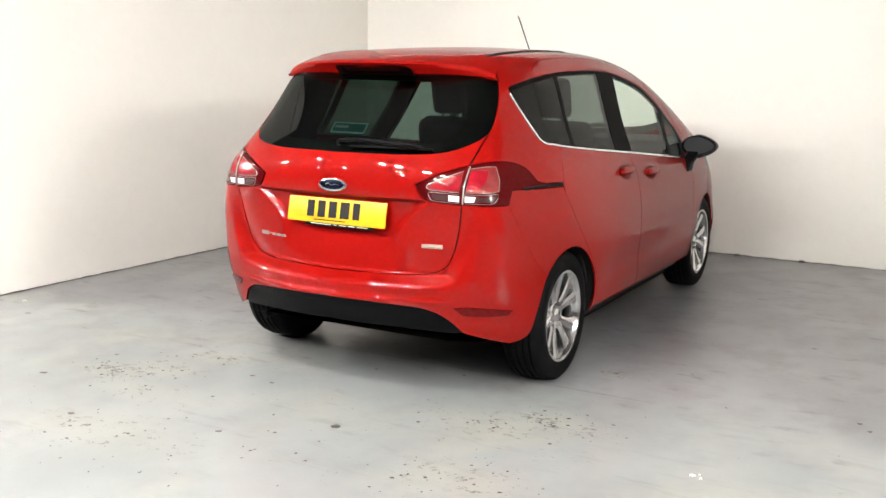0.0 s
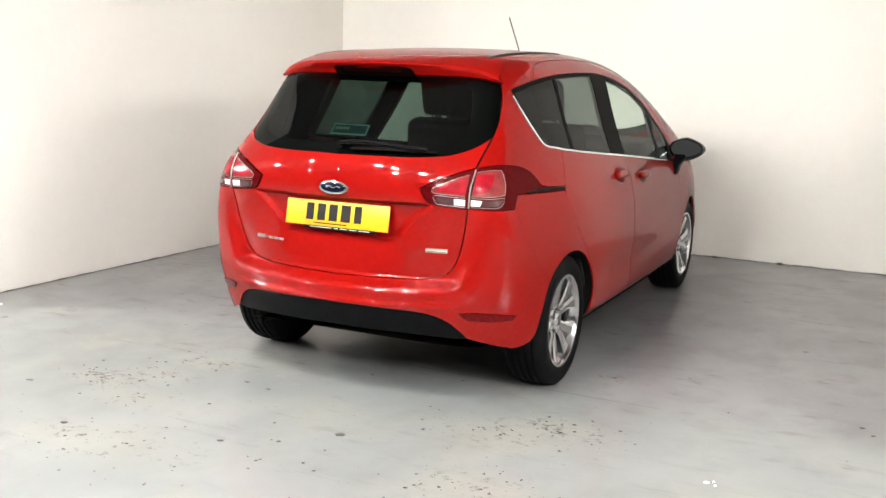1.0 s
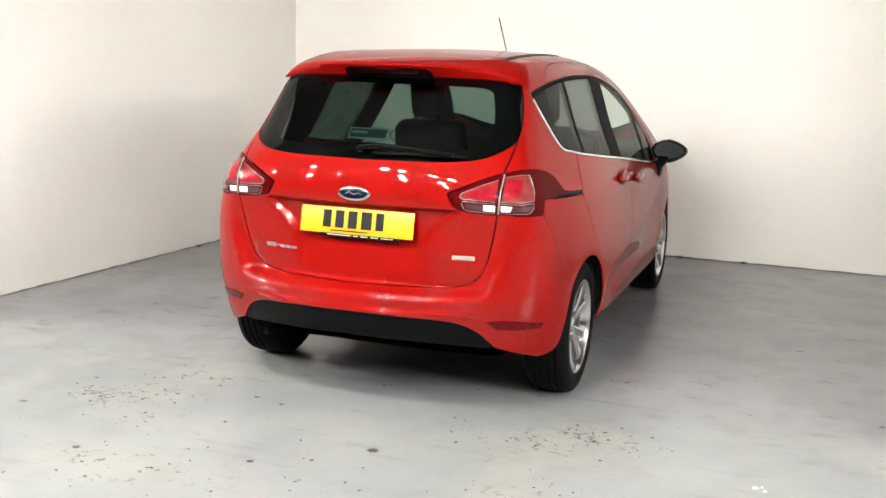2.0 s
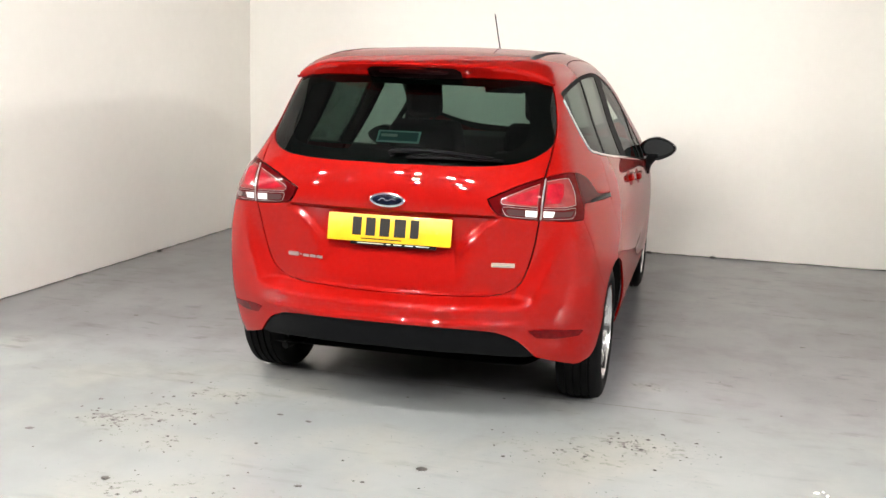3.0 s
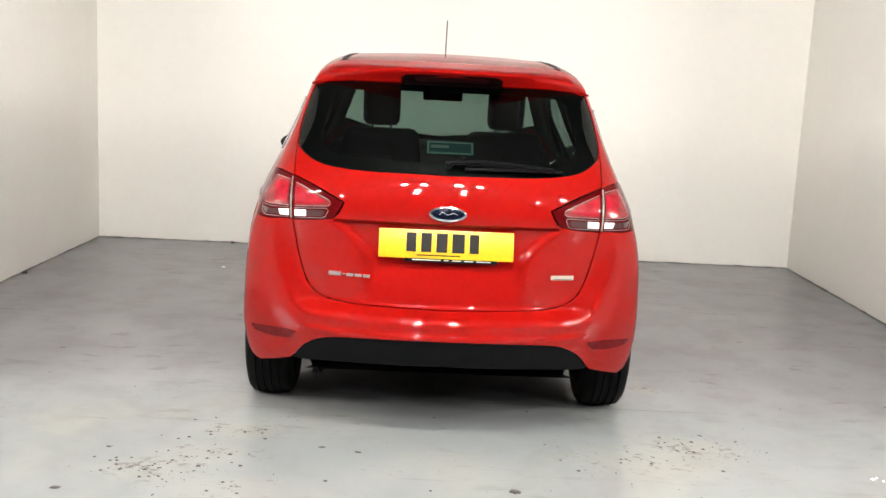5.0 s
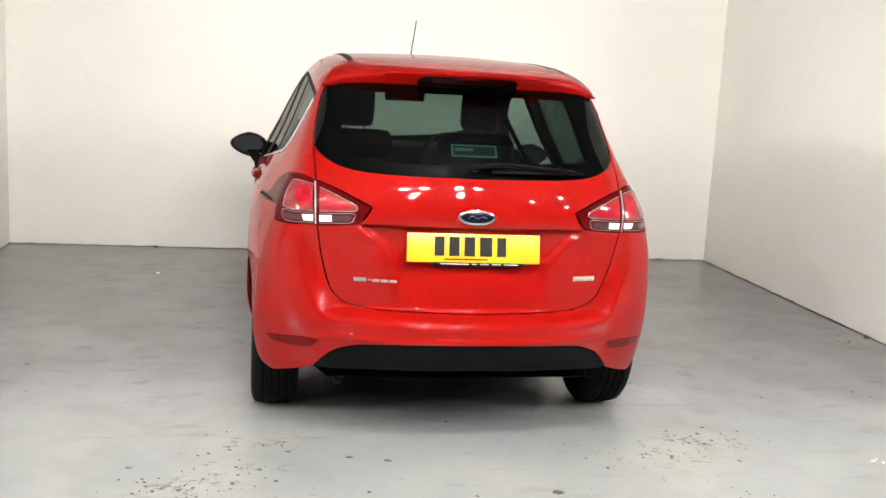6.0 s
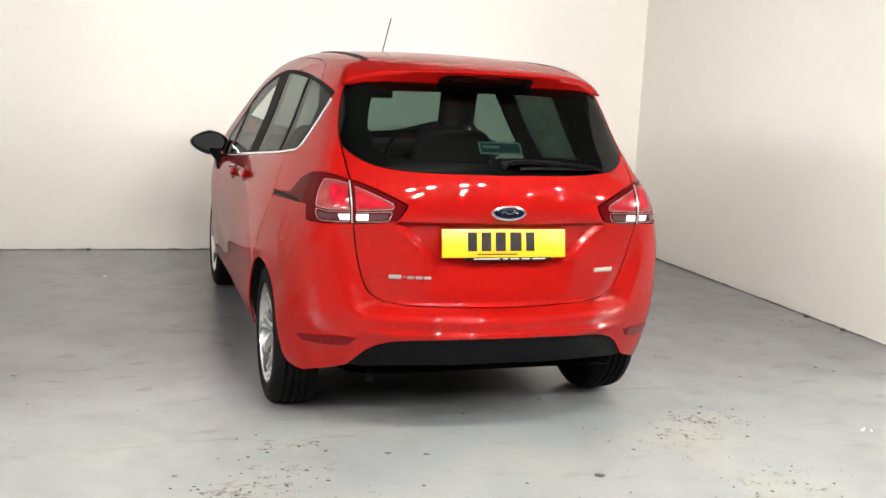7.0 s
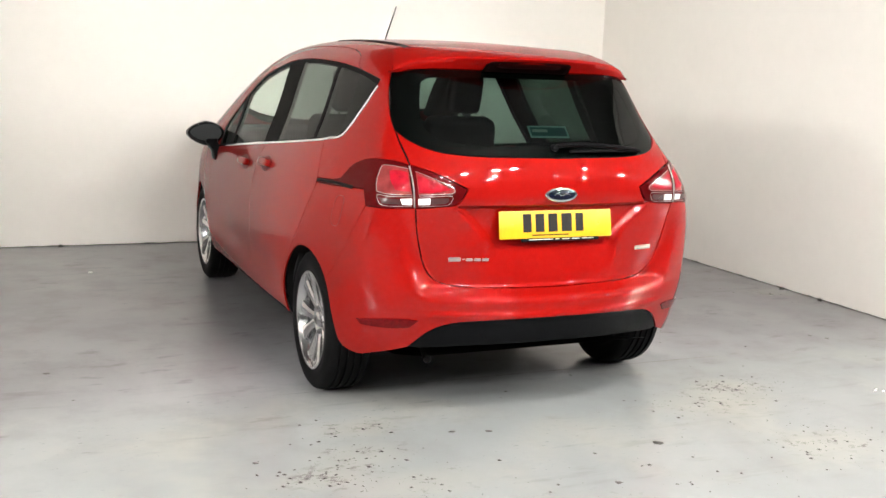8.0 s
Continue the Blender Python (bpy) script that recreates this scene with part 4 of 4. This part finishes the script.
def wiper():
    a = R(-0.005, 1.130)
    root = part("rear_wiper", sweep(catmull([a + (0.005, -0.02, 0.004), R(0.10, 1.142) + (0, -0.035, 0), R(0.25, 1.133) + (0, -0.034, 0), R(0.40, 1.118) + (0, -0.028, 0)], 0.02), 0.014, 0.6, around=8), BLACK_PLASTIC, car, "black rear wiper resting at the foot of the window")
    line = catmull([R(x, 1.108 + 0.006 * (1 - (x - 0.2) ** 2 * 12)) + (0, -0.012, 0) for x in (0.06, 0.15, 0.25, 0.35, 0.44)], 0.02)
    part("blade", sweep(line, 0.008, 0.8, around=6), RUBBER, root)
    bm = lathe([(0.0, 0.0), (0.0, 0.014), (0.015, 0.015), (0.026, 0.012), (0.03, 0.0)], 20)
    hub = part("wiper_pivot", bm, BLACK_PLASTIC, root)
    hub.matrix_basis = Matrix.Translation(a + (0, 0.004, -0.004)) @ pose(0, 0, 0, 0, 0, -90)


def aerial():
    base = T(0.0, 2.09)
    bm = box((0.035, 0.075, 0.022), (0, 0, 0.008), 0.008, 3)
    root = part("aerial", bm, BLACK_PLASTIC, car, "thin black roof aerial leaning back")
    root.matrix_basis = pose(base[0], base[1], base[2])
    p = [np.array((0, -0.01, 0.015)), np.array((0, -0.215, 0.236))]
    part("mast", sweep(catmull(p, 0.03), 0.0031, around=6, up=(1, 0, 0)), BLACK_PLASTIC, root)


plate()
badge()
script_badge()
wiper()
aerial()


# ---- mirrors and handles ----
def door_mirror(side):
    bm = bmesh.new()
    bmesh.ops.create_uvsphere(bm, u_segments=28, v_segments=18, radius=1)
    for v in bm.verts:
        x, y, z = v.co
        back = y < 0
        y = max(y, -0.42)
        grow = 1 - 0.30 * max(0, x) - 0.05 * max(0, -x)
        v.co = (0.115 * x + 0.004, 0.085 * y, 0.072 * z * grow * (1 + 0.1 * (z < 0)))
    shell = part("door_mirror", bm, BLACK_GLOSS, car, "gloss black door mirror", angle=50)
    shell.matrix_basis = pose(side * 0.905, 2.69, 0.995, 0, 0, 7 * side) @ Matrix.Diagonal((side, 1, 1, 1))
    bm = bmesh.new()
    ring = [bm.verts.new((0.002 + 0.092 * math.cos(w), -0.0375, 0.052 * math.sin(w) * (1 - 0.25 * math.cos(w)))) for w in np.arange(32) * 2 * math.pi / 32]
    bm.faces.new(ring)
    part("mirror_glass", bm, MIRROR, shell, "silvered mirror glass").matrix_basis = pose(0, -0.006, 0, -5, 0, 1)
    wide = lambda z: S(2.64, z)[0]
    bm = bmesh.new()
    ends = []
    for y, thin in ((2.615, 0.7), (2.63, 1.0), (2.70, 1.0), (2.715, 0.7)):
        ring = [(wide(0.835) - 0.02, 0.842), (wide(0.835) + 0.006, 0.835), (0.872, 0.885), (0.915, 0.940), (0.912, 0.962), (0.845, 0.962), (wide(0.925) + 0.004, 0.928), (wide(0.925) - 0.02, 0.922)]
        cx, cz = 0.868, 0.915
        ends.append([bm.verts.new((side * (cx + (x - cx) * (thin if k in (2, 3, 4, 5) else 1)), y, cz + (z - cz) * (thin if k in (2, 3, 4, 5) else 1))) for k, (x, z) in enumerate(ring)])
    for one, two in zip(ends, ends[1:]):
        for k in range(8):
            bm.faces.new((one[k], one[(k + 1) % 8], two[(k + 1) % 8], two[k]))
    bm.faces.new(ends[0])
    bm.faces.new(ends[-1])
    foot = bm
    part("mirror_foot", foot, BLACK_PLASTIC, car, "black mirror foot")


# Darker red puts the hollow's shade into a flat disc.
CUP = material("shaded_red_cup", (0.11, 0.0018, 0.0012), 0.5, coat=0.0, spec=0.05)


def rounded(rx, ry, rz, power=0.75):
    """A softly squared lump of these half sizes."""
    bm = bmesh.new()
    bmesh.ops.create_uvsphere(bm, u_segments=24, v_segments=14, radius=1)
    for v in bm.verts:
        v.co = [math.copysign(abs(c) ** power, c) * r for c, r in zip(v.co, (rx, ry, rz))]
    return bm


def door_handle(y, z, side, forward):
    p = S(y, z)
    n = slope(np.array([p]))[0]
    along = np.cross((0, 0, 1.0), n)
    along /= np.linalg.norm(along)
    rise = np.cross(n, along)
    seat_at = Matrix([[*r] for r in np.array([n, along, rise]).T]).to_4x4()
    mirrored = Matrix.Diagonal((side, 1, 1, 1))
    h = part("door_handle", rounded(0.017, 0.096, 0.020, 0.55), RED, car, "red bar door handle")
    h.matrix_basis = mirrored @ Matrix.Translation(p + n * 0.012) @ seat_at @ mirrored
    cup = part("handle_cup", lathe([(0.0018, 0.0), (0.0018, 0.042), (0.0008, 0.047), (-0.004, 0.049)], 32), CUP, h, "flat finger cup, its shade painted darker red")
    cup.matrix_basis = pose(-side * 0.0125, 0, -0.002, 0, 0, 0 if side > 0 else 180) @ Matrix.Diagonal((1, 2.1, 0.85, 1))


for side in (1, -1):
    door_mirror(side)
    door_handle(1.465, 0.930, side, 1)
    door_handle(1.890, 0.897, side, -1)
    if side < 0:
        line = np.array([S(0.375 + 0.040 * math.copysign(abs(math.cos(a)) ** 0.6, math.cos(a)), 0.838 + 0.062 * math.copysign(abs(math.sin(a)) ** 0.6, math.sin(a))) for a in np.arange(41) * 2 * math.pi / 40])
        part("fuel_flap_seam", sweep((line + slope(line) * 0.0002) * (-1, 1, 1), 0.0012, around=5), material("seam_dark", (0.12, 0.003, 0.002), 0.6), car, "round fuel flap seam")


# ---- wheels ----
def tyre_mesh():
    r, w = 0.310, 0.0975
    prof = [(-0.085, 0.212), (-w, 0.235), (-w - 0.003, 0.262), (-0.093, 0.288), (-0.080, 0.303)]
    for g in (-0.048, -0.016, 0.016, 0.048):
        prof += [(g - 0.006, r - 0.001 if abs(g) < 0.03 else 0.3085), (g - 0.005, r - 0.009), (g + 0.005, r - 0.009), (g + 0.006, r - 0.001 if abs(g) < 0.03 else 0.3085)]
    prof += [(0.080, 0.303), (0.093, 0.288), (w + 0.003, 0.262), (w, 0.235), (0.085, 0.212)]
    return lathe(prof, 72)


def wheel():
    """Axis along x, outer face towards +x."""
    barrel = lathe([(0.086, 0.220), (0.094, 0.218), (0.093, 0.206), (0.080, 0.198), (0.02, 0.190), (-0.08, 0.205), (-0.086, 0.217)], 64)
    root = part("wheel", barrel, ALLOY, None, "silver alloy wheel with five pairs of spokes")
    part("tyre", tyre_mesh(), RUBBER, root, "black rubber tyre")
    bm = bmesh.new()
    for k in range(5):
        for s in (-1, 1):
            a = 2 * math.pi * k / 5 + math.pi / 2
            pts = []
            for r, off, x, hw, th in ((0.045, 0.12, 0.050, 0.028, 0.040), (0.085, 0.200, 0.060, 0.022, 0.040), (0.13, 0.240, 0.066, 0.023, 0.038), (0.175, 0.275, 0.073, 0.029, 0.036), (0.208, 0.300, 0.080, 0.046, 0.034)):
                w = a + s * off * (1.0 if r > 0.06 else 1.9)
                ce, se = math.cos(w), math.sin(w)
                c = np.array((x, r * ce, r * se))
                t = np.array((0, -se, ce))
                pts.append([c + t * hw + (-th, 0, 0), c + t * hw * 0.95 + (-0.006, 0, 0), c + t * hw * 0.6, c - t * hw * 0.6, c - t * hw * 0.95 + (-0.006, 0, 0), c - t * hw + (-th, 0, 0)])
            vs = [[bm.verts.new(p) for p in row] for row in pts]
            for one, two in zip(vs, vs[1:]):
                for j in range(5):
                    bm.faces.new((one[j], one[j + 1], two[j + 1], two[j]))
                bm.faces.new((one[5], one[0], two[0], two[5]))
    part("spokes", bm, ALLOY, root, "polished silver spokes", angle=35)
    part("hub", lathe([(0.035, 0.080), (0.050, 0.076), (0.056, 0.066), (0.050, 0.040), (0.046, 0.034)], 40), ALLOY, root)
    part("hub_cap", lathe([(0.045, 0.034), (0.058, 0.033), (0.063, 0.026), (0.064, 0.0)], 32), ALLOY, root, "plain round hub cap")
    for k in range(4):
        a = 2 * math.pi * (k + 0.5) / 4
        b = part("wheel_bolt", lathe([(0.048, 0.011), (0.060, 0.010), (0.062, 0.006), (0.062, 0.0)], 10), STEEL, root)
        b.location = (0, 0.054 * math.cos(a), 0.054 * math.sin(a))
    part("brake_disc", lathe([(0.0, 0.05), (0.018, 0.052), (0.02, 0.128), (0.0, 0.13), (0.0, 0.05)], 40), STEEL, root, "dull steel brake disc")
    # Dark disc added over the wheel's inner side to stand for shade.
    part("wheel_back_shade", lathe([(-0.088, 0.215), (-0.082, 0.200), (-0.075, 0.0)], 40), DARK, root)
    return root


first = wheel()
first.parent = car
first.matrix_basis = pose(0.738, AXLE_R, 0.310, 14)
for x, y, turn, spin in ((-0.738, AXLE_R, 180, 40), (0.736, AXLE_F, 0, -20), (-0.736, AXLE_F, 180, 8)):
    other = copy_thing(first, pose(x, y, 0.310, spin if turn == 0 else -spin, 0, turn))

# ---- underside ----
for side in (1, -1):
    for ay in (AXLE_R, AXLE_F):
        bm = bmesh.new()
        rows = []
        angles = np.linspace(-0.12, math.pi + 0.05, 27)
        edge = [S(ay + (ARCH + 0.012) * math.cos(a), max(0.2, HUB + (ARCH + 0.012) * math.sin(a)))[0] - 0.016 for a in angles]
        for f in (0.0, 0.4, 0.75, 1.0):
            rows.append([bm.verts.new((side * (0.52 + (e - 0.52) * f), ay + (ARCH + 0.012) * math.cos(a), HUB + (ARCH + 0.012) * math.sin(a))) for a, e in zip(angles, edge)])
        for one, two in zip(rows, rows[1:]):
            for k in range(26):
                bm.faces.new((one[k], one[k + 1], two[k + 1], two[k]))
        bm.faces.new(rows[0])
        part("wheel_liner", bm, DARK, car, "black wheel arch liner")
bm = bmesh.new()
under = [bm.verts.new(p) for p in ((-0.54, 0.06, 0.285), (-0.54, 0.35, 0.215), (-0.72, 1.1, 0.165), (-0.72, 2.75, 0.155), (-0.52, 2.8, 0.16), (-0.52, 3.75, 0.18), (0.52, 3.75, 0.18), (0.52, 2.8, 0.16), (0.72, 2.75, 0.155), (0.72, 1.1, 0.165), (0.54, 0.35, 0.215), (0.54, 0.06, 0.285))]
bm.faces.new(under)
part("underbody", bm, DARK, car, "dark underbody")
part("rear_axle", box((1.25, 0.09, 0.07), (0, AXLE_R, 0.27), 0.02), DARK, car, "dark rear axle beam")
part("tail_pipe", sweep(catmull([(-0.45, 0.28, 0.27), (-0.49, 0.14, 0.262), (-0.50, 0.10, 0.258)], 0.02), 0.017, around=14, up=(1, 0, 0)), DARK, car, "small dark tail pipe")


# ---- inside the car ----
def seat(x, y, name="front_seat"):
    root_bm = box((0.50, 0.14, 0.63), (0, 0, 0.315), 0.06, 4)
    for v in root_bm.verts:
        v.co.x *= 1 - 0.18 * max(0, (v.co.z - 0.3) / 0.3)
    root = part(name, root_bm, FABRIC, car, "black fabric front seat")
    root.matrix_basis = pose(x, y, 0.55, 14)
    part("cushion", box((0.50, 0.52, 0.16), (0, 0.26, -0.02), 0.06, 4), FABRIC, root)
    hb = box((0.20, 0.10, 0.225), (0, 0, 0.768), 0.05, 4)
    part("headrest", hb, FABRIC, root, "black padded headrest")
    for s in (-0.05, 0.05):
        part("headrest_post", sweep(catmull([(s, 0, 0.58), (s, 0, 0.68)], 0.02), 0.006, around=8, up=(1, 0, 0)), CHROME, root)


for x in (-0.335, 0.335):
    seat(x, 1.83)
bench = part("rear_seat", box((1.16, 0.15, 0.52), (0, 0, 0.26), 0.06, 4), FABRIC, car, "black fabric rear bench seat")
bench.matrix_basis = pose(0, 0.98, 0.50, 16)
part("cushion", box((1.16, 0.46, 0.16), (0, 0.25, -0.02), 0.05, 3), FABRIC, bench)
for x in (-0.36, 0.36):
    part("headrest", box((0.24, 0.09, 0.10), (x, -0.005, 0.555), 0.04, 4), FABRIC, bench, "low black headrest")
part("parcel_shelf", box((1.02, 0.62, 0.02), (0, 0.52, 1.005), 0.008), TRIM, car, "black parcel shelf")
part("boot_floor", box((1.0, 0.8, 0.02), (0, 0.55, 0.50), 0.005), TRIM, car, "dark boot floor")
part("cabin_floor", box((1.30, 2.0, 0.03), (0, 1.9, 0.32), 0.01), TRIM, car, "dark cabin floor")
dash_bm = box((1.42, 0.66, 0.36), (0, 2.86, 0.845), 0.09, 5)
part("dashboard", dash_bm, DASH, car, "dark grey dashboard")
part("instrument_hood", box((0.36, 0.2, 0.09), (0.33, 2.58, 0.925), 0.04, 4), DASH, car)
ringpts = [(0.18 * math.cos(a), 0, 0.18 * math.sin(a)) for a in np.arange(41) * 2 * math.pi / 40]
wheel_bm = sweep(ringpts, 0.014, around=8, up=(0, 1, 0))
steer = part("steering_wheel", wheel_bm, TRIM, car, "black steering wheel")
steer.matrix_basis = pose(0.325, 2.40, 0.950, -24)
part("steering_boss", box((0.13, 0.05, 0.11), (0, 0.01, -0.01), 0.03, 3), TRIM, steer)
for s in (-1, 1):
    part("steering_spoke", box((0.12, 0.018, 0.03), (s * 0.11, 0.008, 0.0), 0.006), TRIM, steer)
im = part("interior_mirror", box((0.235, 0.035, 0.062), (0, 0, 0), 0.016, 3), TRIM, car, "black interior mirror")
im.matrix_basis = pose(0.0, 2.22, 1.345, 6)
part("mirror_mount", box((0.17, 0.06, 0.075), (0.0, 0.035, 0.055), 0.02, 3), TRIM, im)
for side in (1, -1):
    panel("pillar_lining", [GLASS_SIDE, SEAM_UP, lamp_top, strip_top, DOOR_TAIL[:3][::-1], [DOOR_TAIL[0], S(0.70, 1.113), DLO_LOW[0]], DLO_TAIL[::-1], [S(0.474, 1.371), S(0.60, 1.394), S(0.70, 1.409)], FRAME_SEAM, [FRAME_SEAM[-1], S(2.90, 0.985), T(0.67, 2.98)], SKY_EDGE[::-1], [SKY_EDGE[0], T(0.52, 0.478), GLASS_SIDE[0]]], TRIM, car, "dark pillar lining", side, out=-0.035, gap=-0.02, depth=0.002, step=0.05)
    panel("frame_lining", [FRAME_SEAM, [FRAME_SEAM[-1], DLO_TOP[-1]], DLO_TOP[::-1][:-2] + [S(0.70, 1.409)]], TRIM, car, "dark door frame lining", side, gap=-0.006, out=-0.025, depth=0.002, step=0.05)
    panel("window_lining", [[S(0.44, 1.40), S(0.62, 1.42), S(0.835, 1.44)], [S(0.835, 1.44), S(0.80, 1.27), S(0.78, 1.06)], [S(0.78, 1.06), S(0.60, 1.08), S(0.50, 1.10)], [S(0.50, 1.10), S(0.47, 1.25), S(0.44, 1.40)]], TRIM, car, "dark trim behind the quarter window", side, out=-0.055, gap=0, depth=0.01, step=0.05)
    for a, b in ((0.80, 1.58), (1.66, 2.78)):
        panel("door_lining", [[S(y, belt(y) - 0.012) for y in np.linspace(a, b, 6)], [S(b, belt(b) - 0.012), S(b, 0.30)], [S(b, 0.30), S(a if a > 1 else 1.06, 0.30)], [S(a if a > 1 else 1.06, 0.30), S(a if a > 1 else 0.85, 0.66), S(a, belt(a) - 0.012)]], TRIM, car, "dark door lining", side, out=-0.05, gap=0, depth=0.02, step=0.06)
panel("headlining", [[T(0.0, 0.47), T(0.25, 0.48), T(0.46, 0.52)], SKY_EDGE[:5], [T(0.475, 2.12), T(0.3, 2.155), T(0.0, 2.17)]], LINING, car, "pale roof lining", mode="top", mirror=True, step=0.06, out=-0.045)
# window sticker
at = R(0.0, 1.192)
stick = part("window_sticker", box((0.180, 0.002, 0.060), (0, 0, 0)), STICKER, car, "teal dealer sticker in the rear window", smooth=False)
n = slope(np.array([at]))[0]
stick.matrix_basis = Matrix.Translation(at - n * 0.010) @ Vector(-n).to_track_quat("Y", "Z").to_matrix().to_4x4()
part("sticker_field", box((0.164, 0.002, 0.044), (0, -0.0012, 0)), STICKER_DARK, stick, smooth=False)
part("sticker_bar", box((0.07, 0.002, 0.014), (-0.040, -0.002, 0.004)), PALE, stick, smooth=False)

# ---- on the floor ----
def flat_patch(name, x, y, rx, ry, mat, label, category, seed, z=0.0025, turn=0.0, group=""):
    """A low, uneven-edged lump or stain."""
    rnd = random.Random(seed)
    bm = bmesh.new()
    n = 18
    wob = [1 + rnd.uniform(-0.25, 0.25) for _ in range(n)]
    ring = [bm.verts.new((rx * wob[k] * math.cos(2 * math.pi * k / n), ry * wob[k] * math.sin(2 * math.pi * k / n), 0.0008)) for k in range(n)]
    inner = [bm.verts.new((v.co.x * 0.75, v.co.y * 0.75, z)) for v in ring]
    for k in range(n):
        bm.faces.new((ring[k], ring[(k + 1) % n], inner[(k + 1) % n], inner[k]))
    bm.faces.new(inner)
    ob = part(name, bm, mat)
    ob.matrix_basis = pose(x, y, 0.0, 0, 0, turn)
    return tagged(ob, label, category, group)


for k, (x, y, a, b) in enumerate(((0.285, -0.42, 0.024, 0.030), (-1.315, -0.56, 0.022, 0.020), (-0.75, -0.88, 0.020, 0.020), (-0.08, -0.715, 0.017, 0.017), (-0.305, -0.105, 0.018, 0.015), (-0.45, -0.07, 0.017, 0.013), (-2.35, 0.17, 0.022, 0.024), (-1.26, -0.16, 0.014, 0.013), (1.76, 1.91, 0.02, 0.02), (2.14, 0.78, 0.016, 0.018), (2.19, 0.70, 0.012, 0.016), (-1.93, 1.16, 0.018, 0.02))):
    flat_patch("dried_spot", x, y, 0.8 * a, 0.72 * b, STAIN, "small dark dried spot on the floor", "stain", k, group="dried spots on the floor")
for k, (x, y, a, b, turn) in enumerate(((1.69, -0.15, 0.011, 0.006, 20), (1.725, -0.165, 0.007, 0.005, 60), (1.712, -0.135, 0.005, 0.004, 10), (-1.60, 3.43, 0.014, 0.011, 0), (-2.62, 0.36, 0.012, 0.010, 30))):
    flat_patch("plaster_chip", x, y, a, b, CHIP, "white flake of plaster lying on the floor", "debris", 40 + k, 0.006, turn, "plaster flakes")

for k, (x, y, turn) in enumerate(((2.868, 1.86, 0), (2.872, 1.50, 40), (1.22, 4.47, 10), (-1.75, 4.472, 80), (0.72, 4.474, 20), (-2.84, 2.9, 0))):
    flat_patch("dirt_clump", x, y, 0.020, 0.014, STAIN, "small dark clump of dirt at the foot of the wall", "debris", 60 + k, 0.016, turn, "dirt along the walls")


def grit():
    """Flecks of dirt and chipped paint, dense in a few trodden places."""
    rnd = random.Random(11)
    beds = [(-1.04, -0.36, 0.11, 0.07, 60), (-0.88, -0.20, 0.15, 0.10, 55), (-0.82, 0.08, 0.13, 0.09, 45), (-0.75, -0.50, 0.22, 0.10, 35), (1.04, 0.10, 0.14, 0.08, 90), (0.76, -0.06, 0.15, 0.12, 40), (0.98, -0.64, 0.15, 0.12, 60), (-0.35, -0.95, 0.40, 0.20, 60), (0.35, -0.75, 0.40, 0.25, 30), (0.0, -0.4, 1.3, 0.7, 90), (0.0, 1.6, 2.2, 1.6, 40), (2.70, 1.80, 0.12, 0.14, 30)]
    bm = bmesh.new()
    for cx, cy, sx, sy, n in beds:
        for _ in range(n):
            x, y = rnd.gauss(cx, sx), rnd.gauss(cy, sy)
            if abs(x) > 2.75 or y > 4.3:
                continue
            size = 0.0018 + 0.0090 * rnd.random() ** 3.2
            a0, k = rnd.random() * 6.28, rnd.uniform(0.45, 1.0)
            ring = []
            for j in range(6):
                r = size * rnd.uniform(0.7, 1.3)
                u, v = r * math.cos(j * 1.047), k * r * math.sin(j * 1.047)
                ring.append(bm.verts.new((x + u * math.cos(a0) - v * math.sin(a0), y + u * math.sin(a0) + v * math.cos(a0), 0.0009)))
            tip = bm.verts.new((x, y, 0.0009 + size * 0.35))
            for j in range(6):
                bm.faces.new((ring[j], ring[(j + 1) % 6], tip))
    return tagged(part("floor_grit", bm, STAIN, None, smooth=False), "dark grit and flecks trodden over the floor", "grit", kind="stuff")


grit()


def joint_line():
    bm = bmesh.new()
    rnd = random.Random(3)
    xs = np.arange(-1.05, 1.36, 0.04)
    rows = []
    for x in xs:
        w = 0.0035 * (0.5 + rnd.random()) * min(1.0, (x + 1.06) * 4, (1.38 - x) * 4)
        y = 0.565 + 0.003 * math.sin(x * 5) - max(0, x - 1.2) ** 2 * 0.16
        rows.append([bm.verts.new((x, y - w, 0.0012)), bm.verts.new((x, y + w, 0.0012))])
    for a, b in zip(rows, rows[1:]):
        bm.faces.new((a[0], a[1], b[1], b[0]))
    return tagged(part("floor_joint", bm, JOINT, None, smooth=False), "thin dark joint across the floor paint", "joint", kind="structure")


joint_line()


def wall_foot(name, a, b, normal):
    """Grime and uneven board edge where a wall meets the floor."""
    bm = bmesh.new()
    rnd = random.Random(len(name))
    a, b, n = Vector(a), Vector(b), Vector(normal)
    steps = int((b - a).length / 0.05)
    rows = []
    for k in range(steps + 1):
        p = a.lerp(b, k / steps)
        h, d = 0.004 + 0.006 * rnd.random() ** 2, 0.002 + 0.003 * rnd.random()
        rows.append([bm.verts.new(p + Vector((0, 0, h)) + n * 0.002), bm.verts.new(p + Vector((0, 0, 0.0015)) + n * (0.002 + d)), bm.verts.new(p + Vector((0, 0, 0.0015)) + n * (0.006 + d * 2.5))])
    for one, two in zip(rows, rows[1:]):
        for j in (0, 1):
            bm.faces.new((one[j], one[j + 1], two[j + 1], two[j]))
    return tagged(part(name, bm, JOINT, None), "dark grimy joint at the foot of the wall", "trim", kind="structure")


wall_foot("trim_back", (XL, YB, 0), (XR, YB, 0), (0, -1, 0))
wall_foot("trim_left", (XL, MOUTH, 0), (XL, YB, 0), (1, 0, 0))
wall_foot("trim_right", (XR, MOUTH, 0), (XR, YB, 0), (-1, 0, 0))
